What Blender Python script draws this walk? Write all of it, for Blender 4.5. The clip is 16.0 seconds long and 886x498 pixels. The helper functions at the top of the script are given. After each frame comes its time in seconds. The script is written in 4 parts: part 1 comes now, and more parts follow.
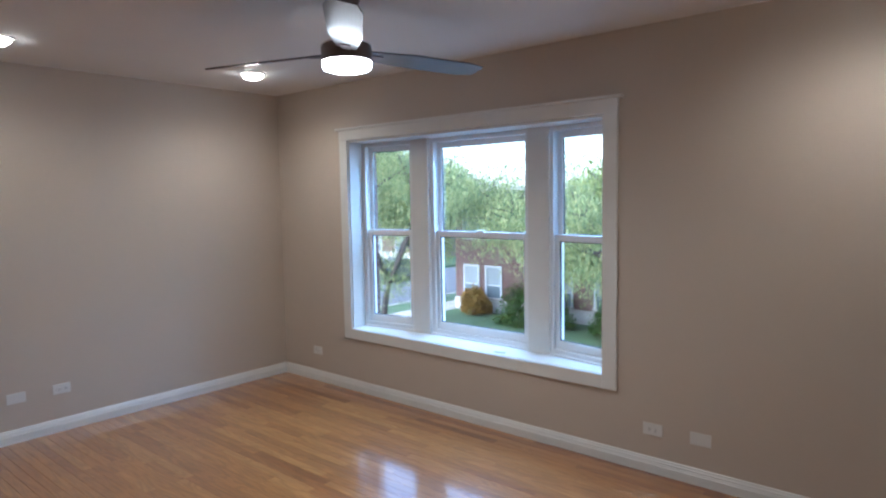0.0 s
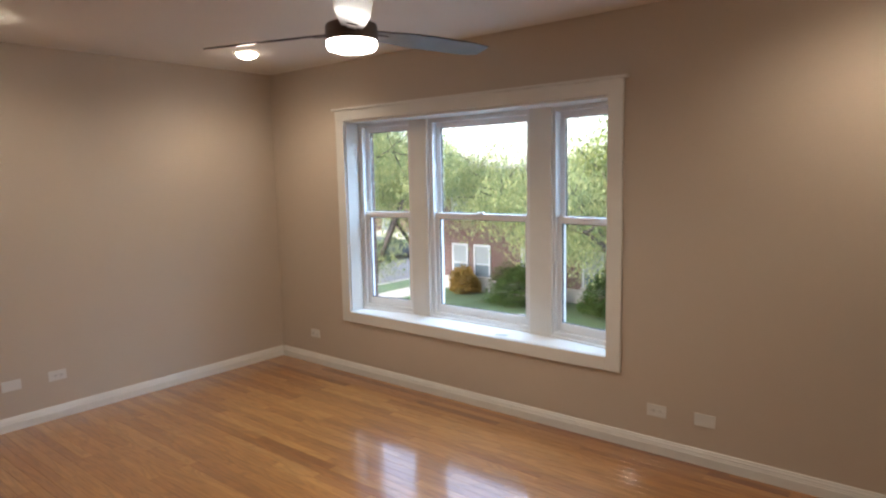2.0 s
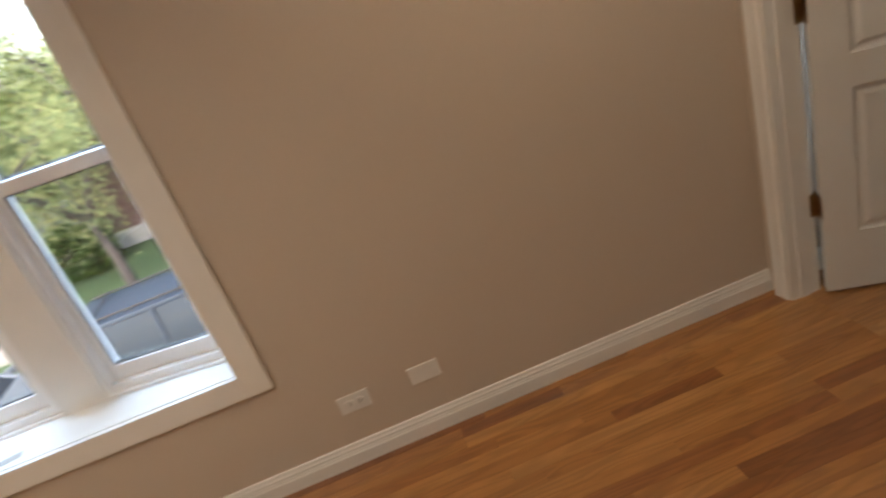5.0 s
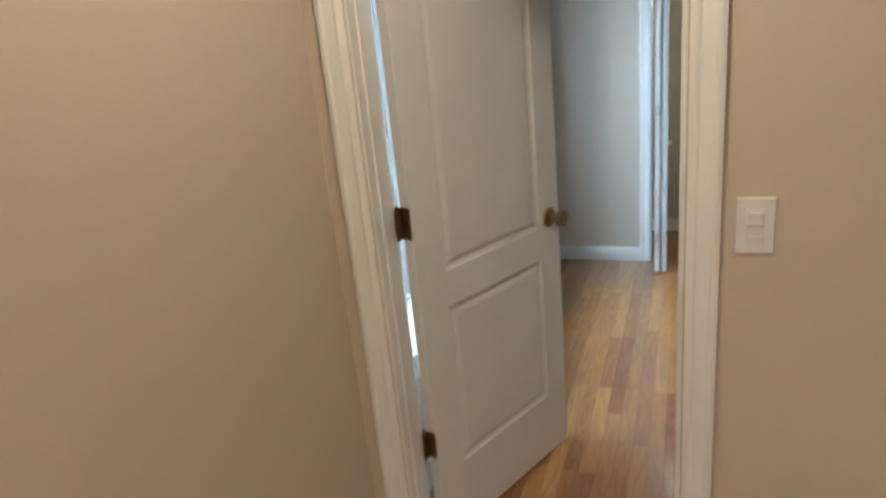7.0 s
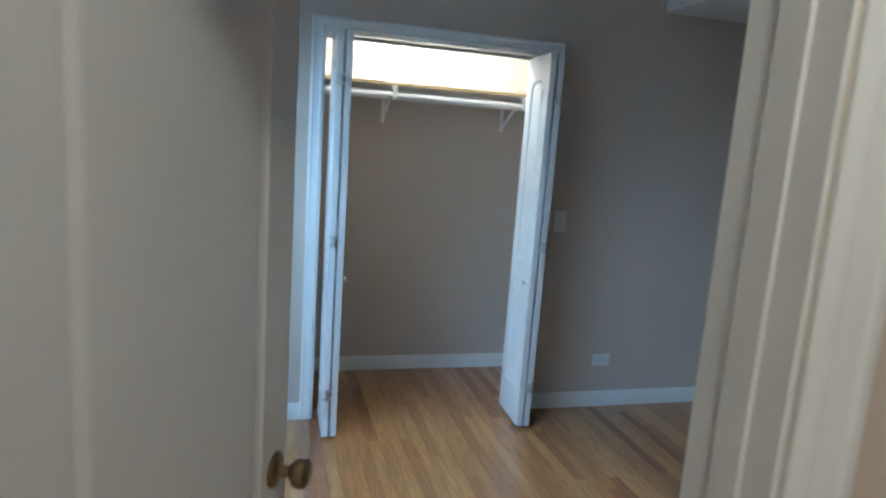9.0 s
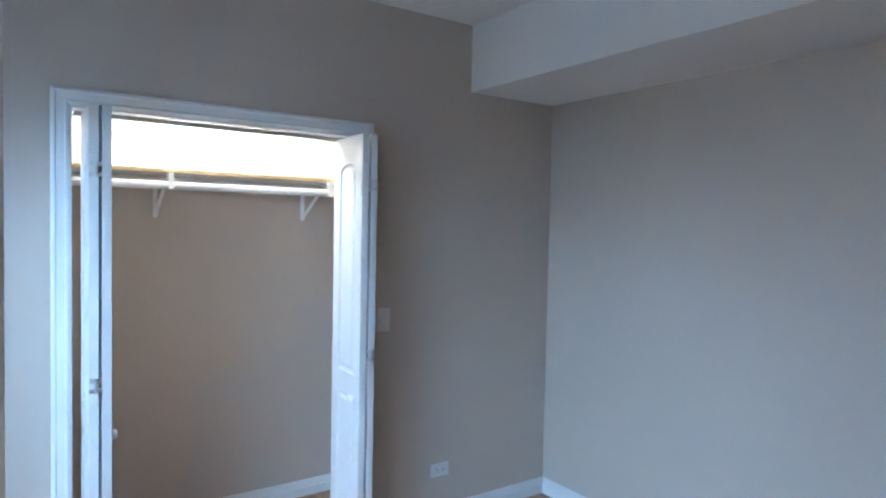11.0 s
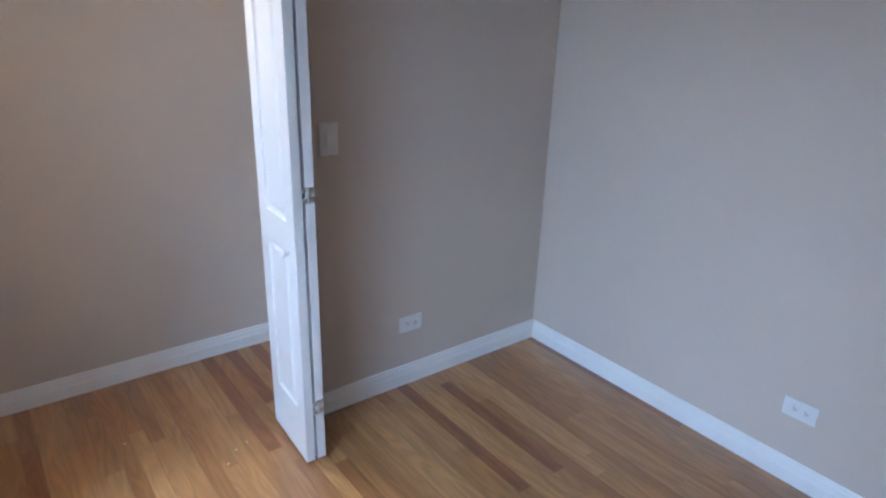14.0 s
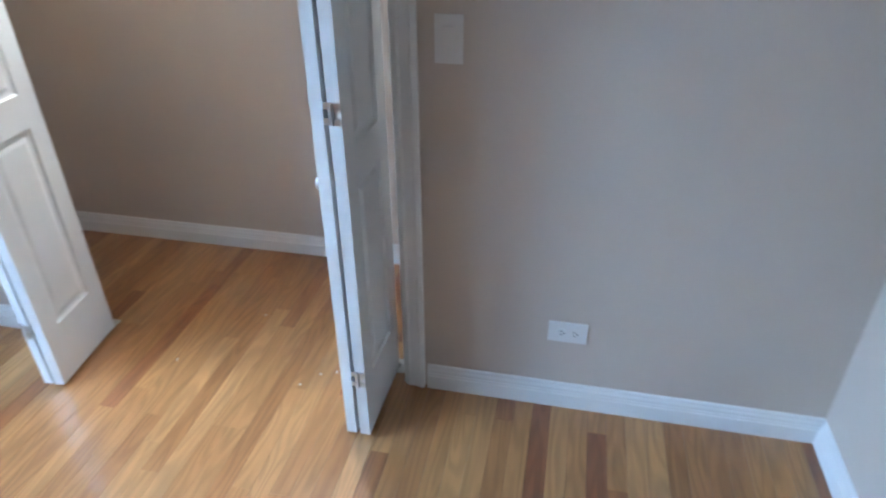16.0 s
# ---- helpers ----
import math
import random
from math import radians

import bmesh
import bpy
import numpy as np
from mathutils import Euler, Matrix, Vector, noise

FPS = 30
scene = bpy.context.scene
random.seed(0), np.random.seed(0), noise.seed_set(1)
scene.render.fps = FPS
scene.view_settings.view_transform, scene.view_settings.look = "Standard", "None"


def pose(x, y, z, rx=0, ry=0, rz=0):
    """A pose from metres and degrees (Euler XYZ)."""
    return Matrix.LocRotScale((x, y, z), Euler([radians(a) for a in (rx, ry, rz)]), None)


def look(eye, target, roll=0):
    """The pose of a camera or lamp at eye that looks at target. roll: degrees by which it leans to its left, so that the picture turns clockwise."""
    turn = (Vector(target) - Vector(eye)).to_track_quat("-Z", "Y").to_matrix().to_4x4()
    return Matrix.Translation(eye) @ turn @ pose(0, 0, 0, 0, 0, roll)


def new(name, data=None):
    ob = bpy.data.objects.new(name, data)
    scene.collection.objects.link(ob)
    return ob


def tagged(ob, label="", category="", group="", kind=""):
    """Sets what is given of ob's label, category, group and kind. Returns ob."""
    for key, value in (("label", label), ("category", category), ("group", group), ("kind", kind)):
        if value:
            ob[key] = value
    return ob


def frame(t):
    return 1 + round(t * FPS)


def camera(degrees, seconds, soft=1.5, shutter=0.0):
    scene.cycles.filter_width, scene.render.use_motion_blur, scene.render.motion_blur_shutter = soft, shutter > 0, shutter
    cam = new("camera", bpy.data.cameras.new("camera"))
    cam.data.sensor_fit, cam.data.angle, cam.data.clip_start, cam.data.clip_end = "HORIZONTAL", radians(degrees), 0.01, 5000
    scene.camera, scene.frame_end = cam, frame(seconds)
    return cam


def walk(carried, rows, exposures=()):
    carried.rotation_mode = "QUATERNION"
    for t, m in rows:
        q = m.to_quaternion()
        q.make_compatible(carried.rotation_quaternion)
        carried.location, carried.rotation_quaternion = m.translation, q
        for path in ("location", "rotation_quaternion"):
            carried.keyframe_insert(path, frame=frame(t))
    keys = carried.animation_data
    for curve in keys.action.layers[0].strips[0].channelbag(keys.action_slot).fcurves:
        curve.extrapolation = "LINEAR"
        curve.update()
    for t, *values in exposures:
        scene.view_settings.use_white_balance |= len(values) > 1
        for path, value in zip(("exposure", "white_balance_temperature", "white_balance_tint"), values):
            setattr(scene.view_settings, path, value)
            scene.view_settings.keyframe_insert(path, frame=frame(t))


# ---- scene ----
cam = camera(69.8, 16.0, soft=2.2, shutter=0.4)
PATH = [
    (0, (4.953, -3.487, 1.625), (3.655, -1.975, 1.457), -1.0),
    (0.5, (4.943, -3.506, 1.614), (3.657, -1.98, 1.478), -0.1),
    (1, (4.919, -3.529, 1.631), (3.649, -1.992, 1.477), -0.1),
    (1.5, (4.903, -3.536, 1.637), (3.646, -1.991, 1.46), -0.5),
    (2, (4.847, -3.519, 1.651), (3.585, -1.985, 1.415), -1.2),
    (2.3, (4.774, -3.472, 1.664), (3.527, -1.934, 1.381), -1.4),
    (2.5, (4.724, -3.396, 1.656), (3.468, -1.875, 1.324), -2.1),
    (3, (4.537, -3.162, 1.653), (3.317, -1.632, 1.24), -3.1),
    (3.5, (4.312, -2.896, 1.632), (3.238, -1.292, 1.111), -8.2),
    (4, (4.107, -2.601, 1.629), (3.324, -0.882, 0.973), -16.4),
    (4.3, (4.025, -2.422, 1.593), (3.416, -0.655, 0.88), -19.7),
    (4.6, (3.974, -2.212, 1.597), (3.631, -0.402, 0.818), -21.3),
    (5, (3.852, -1.945, 1.549), (4.009, -0.124, 0.737), -19.8),
    (5.2, (3.78, -1.802, 1.566), (4.179, -0.059, 0.669), -18.2),
    (7.3, (3.851, -0.7, 1.467), (5.731, -0.215, 0.984), -1.7),
    (7.5, (3.966, -0.612, 1.462), (5.893, -0.311, 1.02), 2.9),
    (8, (4.216, -0.463, 1.464), (6.192, -0.561, 1.171), 12.4),
    (8.5, (4.498, -0.375, 1.487), (6.44, -0.772, 1.217), 9.4),
    (9, (4.76, -0.391, 1.526), (6.66, -0.922, 1.193), 4.1),
    (9.5, (5.05, -0.42, 1.59), (6.882, -1.157, 1.272), 3.8),
    (10, (5.231, -0.409, 1.623), (6.961, -1.375, 1.348), 2.6),
    (10.2, (5.259, -0.454, 1.607), (6.973, -1.462, 1.394), 2.4),
    (12.3, (5.31, -0.396, 1.624), (6.86, -1.658, 1.551), 1.8),
    (12.5, (5.369, -0.459, 1.642), (6.912, -1.707, 1.399), 2.1),
    (13, (5.621, -0.589, 1.623), (7.067, -1.828, 1.012), 1.4),
    (13.5, (5.783, -0.749, 1.612), (7.246, -1.962, 0.988), 1.8),
    (14, (6.027, -0.955, 1.575), (7.507, -2.096, 0.863), 1.8),
    (14.5, (6.153, -1.289, 1.55), (7.631, -2.361, 0.733), -0.0),
    (15, (6.182, -1.649, 1.499), (7.902, -2.195, 0.636), -0.6),
    (15.5, (6.354, -1.997, 1.483), (8.089, -2.135, 0.499), 2.5),
    (16, (6.525, -2.297, 1.486), (8.197, -1.942, 0.447), -0.3),
]
EXPOSURES = [(0, 3.12, 5000, 8), (0.8, 3.12, 5750, 10), (1.5, 3.14, 6400, 13), (4.4, 3.1, 6550, 13), (5.2, 3.37, 6900, 14), (7.3, 3.76, 6050, 4), (8.5, 3.45, 5350, 0), (9.0, 3.3, 5050, 1), (10.2, 3.84, 4700, 5), (12.3, 4.0, 5700, 11), (14.0, 4.0, 5500, 17), (15.0, 4.28, 5650, 16), (16, 4.52, 5200, 10)]
walk(cam, [(t, look(eye, target, roll)) for t, eye, target, roll in PATH], EXPOSURES)

# ---- world, sun, lamps ----
world = bpy.data.worlds.new("overcast_sky")
scene.world = world
world.use_nodes = True
wn, wl = world.node_tree.nodes, world.node_tree.links
sky = wn.new("ShaderNodeTexSky")
sky.sky_type = "NISHITA"
sky.sun_disc = False
sky.sun_elevation = radians(38)
sky.sun_rotation = radians(200)
sky.air_density, sky.dust_density, sky.ozone_density = 1.0, 2.0, 1.5
grey = wn.new("ShaderNodeHueSaturation")
grey.inputs["Saturation"].default_value = 0.85
wl.new(sky.outputs[0], grey.inputs["Color"])
wl.new(grey.outputs[0], wn["Background"].inputs[0])
wn["Background"].inputs[1].default_value = 0.14


def lamp(name, kind, m, power, colour, **settings):
    data = bpy.data.lights.new(name, kind)
    data.energy, data.color = power, colour
    for key, value in settings.items():
        if key == "size":
            data.size = value
        elif key == "oblong":
            data.shape, data.size, data.size_y = "RECTANGLE", value[0], value[1]
        elif key == "spread":
            data.spread = radians(value)
        elif key == "disc":
            data.shape = "DISK"
        elif key == "angle":
            data.angle = radians(value)
        elif key == "soft_size":
            data.shadow_soft_size = value
        elif key == "beam":
            data.spot_size, data.spot_blend = radians(value), 0.9
    ob = new(name, data)
    ob.matrix_world = m
    return ob


lamp("sun", "SUN", look((0, 0, 20), (6.5, 17.0, 0)), 0.5, (1, 0.97, 0.92), angle=25)
WARM = (1.0, 0.84, 0.62)
DAY = (0.58, 0.78, 1.0)
# added area lamps, out of view outside both windows, boosting the sky's light
lamp("window_sky_bedroom", "AREA", look((6.0, 1.05, 2.4), (8.0, -1.1, 0.8)), 18.0, DAY, oblong=(2.6, 1.0))
lamp("window_sky_living", "AREA", look((2.1, 1.0, 2.75), (2.1, -0.5, 0.9)), 16.0, (0.46, 0.71, 1.0), oblong=(2.6, 0.8))

# ---- materials ----


def nodes_of(name):
    m = bpy.data.materials.new(name)
    m.use_nodes = True
    return m, m.node_tree.nodes, m.node_tree.links, m.node_tree.nodes["Principled BSDF"]


def mat(name, colour, rough=0.5, metal=0.0, vary=0.08, scale=3.0, fine=120.0, bump=0.05, depth=0.002, coat=0.0, stain=None, sheen=0.5):
    """A painted or plain surface: a broad and a fine variation of tone, fine relief, uneven gloss."""
    m, n, l, b = nodes_of(name)
    co = n.new("ShaderNodeTexCoord")
    broad, small = n.new("ShaderNodeTexNoise"), n.new("ShaderNodeTexNoise")
    broad.inputs["Scale"].default_value, small.inputs["Scale"].default_value = scale, fine
    broad.inputs["Detail"].default_value = 4
    for t in (broad, small):
        l.new(co.outputs["Object"], t.inputs["Vector"])
    ramp = n.new("ShaderNodeMapRange")
    ramp.inputs[1].default_value, ramp.inputs[2].default_value = 0.3, 0.7
    ramp.inputs[3].default_value, ramp.inputs[4].default_value = 1 - vary, 1 + vary
    l.new(broad.outputs[0], ramp.inputs[0])
    mix = n.new("ShaderNodeMix")
    mix.data_type, mix.blend_type = "RGBA", "MULTIPLY"
    mix.inputs["Factor"].default_value = 1
    mix.inputs["A"].default_value = (*colour, 1)
    l.new(ramp.outputs[0], mix.inputs["B"])
    last = mix.outputs["Result"]
    if stain:
        two = n.new("ShaderNodeMix")
        two.data_type = "RGBA"
        two.inputs["B"].default_value = (*stain, 1)
        cut = n.new("ShaderNodeMapRange")
        cut.inputs[1].default_value, cut.inputs[2].default_value = 0.45, 0.62
        l.new(small.outputs[0], cut.inputs[0])
        l.new(cut.outputs[0], two.inputs["Factor"])
        l.new(last, two.inputs["A"])
        last = two.outputs["Result"]
    l.new(last, b.inputs["Base Color"])
    gloss = n.new("ShaderNodeMapRange")
    gloss.inputs[3].default_value, gloss.inputs[4].default_value = rough * 0.85, min(1, rough * 1.15)
    l.new(broad.outputs[0], gloss.inputs[0])
    l.new(gloss.outputs[0], b.inputs["Roughness"])
    b.inputs["Metallic"].default_value = metal
    b.inputs["Coat Weight"].default_value = coat
    b.inputs["Specular IOR Level"].default_value = sheen
    if bump:
        bp = n.new("ShaderNodeBump")
        bp.inputs["Strength"].default_value, bp.inputs["Distance"].default_value = bump * 4, depth
        l.new(small.outputs[0], bp.inputs["Height"])
        l.new(bp.outputs[0], b.inputs["Normal"])
    return m


def wood(name, island, tones):
    """Varnished red oak strip: each strip has its own tone, with long grain, pores and cathedral figure."""
    m, n, l, b = nodes_of(name)
    co, info = n.new("ShaderNodeTexCoord"), n.new("ShaderNodeNewGeometry" if island else "ShaderNodeObjectInfo")
    rnd = info.outputs["Random Per Island" if island else "Random"]
    off = n.new("ShaderNodeVectorMath")
    off.operation = "MULTIPLY_ADD"
    l.new(rnd, off.inputs[0])
    off.inputs[1].default_value = (37, 61, 13)
    l.new(co.outputs["Object"], off.inputs[2])
    sq = n.new("ShaderNodeMapping")
    sq.inputs["Scale"].default_value = (3.0, 16, 1)
    l.new(off.outputs[0], sq.inputs["Vector"])
    grain = n.new("ShaderNodeTexNoise")
    grain.inputs["Scale"].default_value, grain.inputs["Detail"].default_value, grain.inputs["Distortion"].default_value = 1.0, 5, 1.2
    l.new(sq.outputs[0], grain.inputs["Vector"])
    sq2 = n.new("ShaderNodeMapping")
    sq2.inputs["Scale"].default_value = (14, 420, 1)
    l.new(off.outputs[0], sq2.inputs["Vector"])
    pore = n.new("ShaderNodeTexNoise")
    pore.inputs["Scale"].default_value, pore.inputs["Detail"].default_value = 1.0, 2
    l.new(sq2.outputs[0], pore.inputs["Vector"])
    # cathedral figure: long closed rings
    sq3 = n.new("ShaderNodeMapping")
    sq3.inputs["Scale"].default_value = (1.9, 15, 1)
    l.new(off.outputs[0], sq3.inputs["Vector"])
    field = n.new("ShaderNodeTexNoise")
    field.inputs["Scale"].default_value, field.inputs["Detail"].default_value, field.inputs["Distortion"].default_value = 1.0, 1.0, 0.3
    l.new(sq3.outputs[0], field.inputs["Vector"])
    many, rings = n.new("ShaderNodeMath"), n.new("ShaderNodeMath")
    many.operation, rings.operation = "MULTIPLY", "SINE"
    many.inputs[1].default_value = 48.0
    l.new(field.outputs[0], many.inputs[0])
    l.new(many.outputs[0], rings.inputs[0])
    tone = n.new("ShaderNodeValToRGB")
    e = tone.color_ramp.elements
    for i, (p, c) in enumerate(tones):
        k = e[0] if i == 0 else e[len(e) - 1] if i == len(tones) - 1 else e.new(p)
        k.position, k.color = p, (*c, 1)
    l.new(rnd, tone.inputs[0])

    def mul(a, src, lo, hi, f0=0.3, f1=0.7):
        r = n.new("ShaderNodeMapRange")
        r.inputs[1].default_value, r.inputs[2].default_value = f0, f1
        r.inputs[3].default_value, r.inputs[4].default_value = lo, hi
        l.new(src, r.inputs[0])
        x = n.new("ShaderNodeMix")
        x.data_type, x.blend_type = "RGBA", "MULTIPLY"
        x.inputs["Factor"].default_value = 1
        l.new(a, x.inputs["A"])
        l.new(r.outputs[0], x.inputs["B"])
        return x.outputs["Result"]

    c = mul(tone.outputs[0], grain.outputs[0], 0.85, 1.10)
    c = mul(c, rings.outputs[0], 0.84, 1.05, -1.0, 0.6)
    c = mul(c, pore.outputs[0], 0.94, 1.03)
    l.new(c, b.inputs["Base Color"])
    b.inputs["Roughness"].default_value = 0.30
    b.inputs["Coat Weight"].default_value = 1.0
    b.inputs["Coat IOR"].default_value = 1.6
    b.inputs["Coat Roughness"].default_value = 0.095
    wob = n.new("ShaderNodeTexNoise")
    wob.inputs["Scale"].default_value = 1.0
    sq4 = n.new("ShaderNodeMapping")
    sq4.inputs["Scale"].default_value = (5, 22, 1)
    l.new(off.outputs[0], sq4.inputs["Vector"])
    l.new(sq4.outputs[0], wob.inputs["Vector"])
    bp = n.new("ShaderNodeBump")
    bp.inputs["Strength"].default_value, bp.inputs["Distance"].default_value = 0.25, 0.0016
    l.new(wob.outputs[0], bp.inputs["Height"])
    bp2 = n.new("ShaderNodeBump")
    bp2.inputs["Strength"].default_value, bp2.inputs["Distance"].default_value = 0.12, 0.0006
    l.new(pore.outputs[0], bp2.inputs["Height"])
    l.new(bp.outputs[0], bp2.inputs["Normal"])
    l.new(bp2.outputs[0], b.inputs["Normal"])
    l.new(bp.outputs[0], b.inputs["Coat Normal"])
    return m


def glow(name, colour, strength):
    m, n, l, b = nodes_of(name)
    b.inputs["Base Color"].default_value = (*colour, 1)
    b.inputs["Emission Color"].default_value = (*colour, 1)
    b.inputs["Emission Strength"].default_value = strength
    return m


def glass_mat():
    m, n, l, b = nodes_of("clear_glass")
    g = n.new("ShaderNodeBsdfGlass")
    g.inputs["Color"].default_value = (0.985, 0.995, 0.99, 1)
    g.inputs["Roughness"].default_value = 0.0
    g.inputs["IOR"].default_value = 1.45
    l.new(g.outputs[0], n["Material Output"].inputs["Surface"])
    return m


def leaf_mat(name, a, c, mid=None):
    """Leaves that differ in tone and let some light through."""
    m, n, l, b = nodes_of(name)
    g = n.new("ShaderNodeNewGeometry")
    ramp = n.new("ShaderNodeValToRGB")
    ramp.color_ramp.elements[0].color, ramp.color_ramp.elements[1].color = (*a, 1), (*c, 1)
    if mid:
        k = ramp.color_ramp.elements.new(0.5)
        k.color = (*mid, 1)
    l.new(g.outputs["Random Per Island"], ramp.inputs[0])
    d, t, mix = n.new("ShaderNodeBsdfDiffuse"), n.new("ShaderNodeBsdfTranslucent"), n.new("ShaderNodeMixShader")
    mix.inputs[0].default_value = 0.4
    l.new(ramp.outputs[0], d.inputs[0])
    l.new(ramp.outputs[0], t.inputs[0])
    l.new(d.outputs[0], mix.inputs[1])
    l.new(t.outputs[0], mix.inputs[2])
    l.new(mix.outputs[0], n["Material Output"].inputs["Surface"])
    return m


def brick_mat():
    m, n, l, b = nodes_of("red_brick")
    co = n.new("ShaderNodeTexCoord")
    mp = n.new("ShaderNodeMapping")
    mp.inputs["Rotation"].default_value = (radians(90), 0, 0)
    l.new(co.outputs["Object"], mp.inputs["Vector"])
    br = n.new("ShaderNodeTexBrick")
    br.inputs["Scale"].default_value = 1.0
    br.inputs["Brick Width"].default_value, br.inputs["Row Height"].default_value, br.inputs["Mortar Size"].default_value = 0.21, 0.072, 0.006
    br.inputs["Color1"].default_value, br.inputs["Color2"].default_value = (0.10, 0.042, 0.034, 1), (0.07, 0.033, 0.028, 1)
    br.inputs["Mortar"].default_value = (0.17, 0.15, 0.135, 1)
    l.new(mp.outputs[0], br.inputs["Vector"])
    l.new(br.outputs[0], b.inputs["Base Color"])
    bp = n.new("ShaderNodeBump")
    bp.invert = True
    bp.inputs["Distance"].default_value = 0.01
    l.new(br.outputs[1], bp.inputs["Height"])
    l.new(bp.outputs[0], b.inputs["Normal"])
    b.inputs["Roughness"].default_value = 0.85
    return m


PAINT = mat("taupe_wall_paint", (0.53, 0.453, 0.375), 0.55, vary=0.025, scale=1.2, fine=260, bump=0.03, depth=0.0008)
CEIL = mat("ceiling_paint", (0.76, 0.73, 0.69), 0.8, vary=0.02, scale=1.5, fine=300, bump=0.03, depth=0.0008)
TRIM = mat("white_semi_gloss", (0.73, 0.72, 0.69), 0.32, vary=0.03, scale=6, fine=90, bump=0.02, depth=0.0006)
DOORW = mat("white_door_paint", (0.65, 0.635, 0.60), 0.38, vary=0.03, scale=5, fine=160, bump=0.04, depth=0.0006)
VINYL = mat("white_vinyl", (0.82, 0.82, 0.82), 0.3, vary=0.02, scale=8, fine=60, bump=0.01)
PLATE = mat("white_plastic", (0.68, 0.67, 0.64), 0.35, vary=0.02, scale=20, fine=80, bump=0.0)
SLOT = mat("dark_slot", (0.03, 0.03, 0.03), 0.6, bump=0)
AMBER = ((0.0, (0.20, 0.068, 0.017)), (0.05, (0.26, 0.094, 0.024)), (0.2, (0.33, 0.135, 0.035)), (0.6, (0.375, 0.162, 0.043)), (0.85, (0.41, 0.186, 0.052)), (1.0, (0.44, 0.212, 0.064)))
# same oak as AMBER, lightened: the bedroom's light put into the colour
AMBERLIT = ((0.0, (0.22, 0.077, 0.026)), (0.06, (0.265, 0.102, 0.034)), (0.2, (0.325, 0.145, 0.047)), (0.5, (0.37, 0.174, 0.058)), (0.85, (0.415, 0.207, 0.071)), (1.0, (0.455, 0.237, 0.087)))
OAK, OAKJ, OAKLIT = wood("oak_strip", False, AMBER), wood("oak_strip_joined", True, AMBER), wood("oak_strip_bedroom_lit", False, AMBERLIT)
SUB = mat("subfloor", (0.05, 0.03, 0.018), 0.9)
BRASS = mat("antique_brass", (0.30, 0.21, 0.11), 0.32, 1.0, vary=0.2, scale=40, fine=300, bump=0.02, depth=0.0003)
NICKEL = mat("zinc_plated_steel", (0.55, 0.55, 0.53), 0.3, 1.0, vary=0.1, scale=40, fine=200, bump=0.0)
BRONZE = mat("fan_bronze", (0.15, 0.125, 0.12), 0.35, 0.6, vary=0.15, scale=8, fine=150, bump=0.02)
BLADE = mat("fan_blade_walnut", (0.085, 0.072, 0.07), 0.32, vary=0.2, scale=9, fine=90, bump=0.03, coat=0.12)
GLASS = glass_mat()
GASKET = mat("dark_gasket", (0.10, 0.10, 0.10), 0.6, bump=0)
RAWWOOD = mat("raw_pine_edge", (0.56, 0.43, 0.22), 0.6, vary=0.1, scale=10, fine=120, bump=0.03)
SHELFW = mat("white_shelf", (0.76, 0.74, 0.70), 0.45, vary=0.03)
LENS = glow("lit_lens", (1.0, 0.86, 0.66), 3)
FANLENS = glow("fan_lit_lens", (1.0, 0.93, 0.82), 2.5)
BULB = glow("closet_bulb_glow", (1.0, 0.93, 0.82), 4)
GRASS = mat("lawn", (0.036, 0.072, 0.026), 0.9, vary=0.35, scale=0.6, fine=14, bump=0.1, depth=0.03, stain=(0.055, 0.09, 0.030))
ASPHALT = mat("asphalt", (0.10, 0.102, 0.108), 0.8, vary=0.15, scale=0.4, fine=40, bump=0.08, depth=0.005, sheen=0.15)
CONCRETE = mat("concrete", (0.27, 0.25, 0.215), 0.8, vary=0.12, scale=0.8, fine=50, bump=0.06, depth=0.003)
BARK = mat("bark", (0.036, 0.029, 0.025), 0.9, vary=0.3, scale=5, fine=30, bump=0.15, depth=0.02)
BRICK = brick_mat()
STONE = mat("limestone", (0.30, 0.285, 0.26), 0.8, vary=0.1, scale=1.0, fine=30)
WINW = mat("window_white", (0.32, 0.34, 0.36), 0.4, bump=0)
DARKPANE = mat("dark_window_pane", (0.10, 0.13, 0.15), 0.08, vary=0.3, scale=0.8, bump=0)
BLIND = mat("pale_blind", (0.16, 0.185, 0.20), 0.5, vary=0.1, bump=0)
RUBBER = mat("tyre_rubber", (0.02, 0.02, 0.02), 0.8)
CARGLASS = mat("car_glass", (0.03, 0.04, 0.05), 0.2, bump=0, sheen=0.06)
SILVER = mat("silver_grey_car_paint", (0.15, 0.17, 0.19), 0.3, 0.3, vary=0.05, bump=0, coat=0.0, sheen=0.2)
SLATE = mat("slate_blue_car_paint", (0.03, 0.042, 0.058), 0.5, 0.0, vary=0.05, bump=0, coat=0.0, sheen=0.2)
GREYCAR = mat("grey_car_paint", (0.06, 0.07, 0.08), 0.35, 0.0, vary=0.05, bump=0, coat=0.0, sheen=0.2)
REDLENS = mat("red_lamp_lens", (0.35, 0.02, 0.02), 0.2, bump=0)
CLEARLENS = mat("clear_lamp_lens", (0.7, 0.72, 0.75), 0.15, bump=0)
LOCUST = leaf_mat("locust_leaves", (0.12, 0.17, 0.09), (0.40, 0.40, 0.18), (0.25, 0.30, 0.14))
LOCUST2 = leaf_mat("locust_leaves_green", (0.10, 0.14, 0.06), (0.32, 0.33, 0.11), (0.19, 0.24, 0.08))
BUSHG = leaf_mat("bush_leaves", (0.03, 0.065, 0.02), (0.085, 0.14, 0.035))
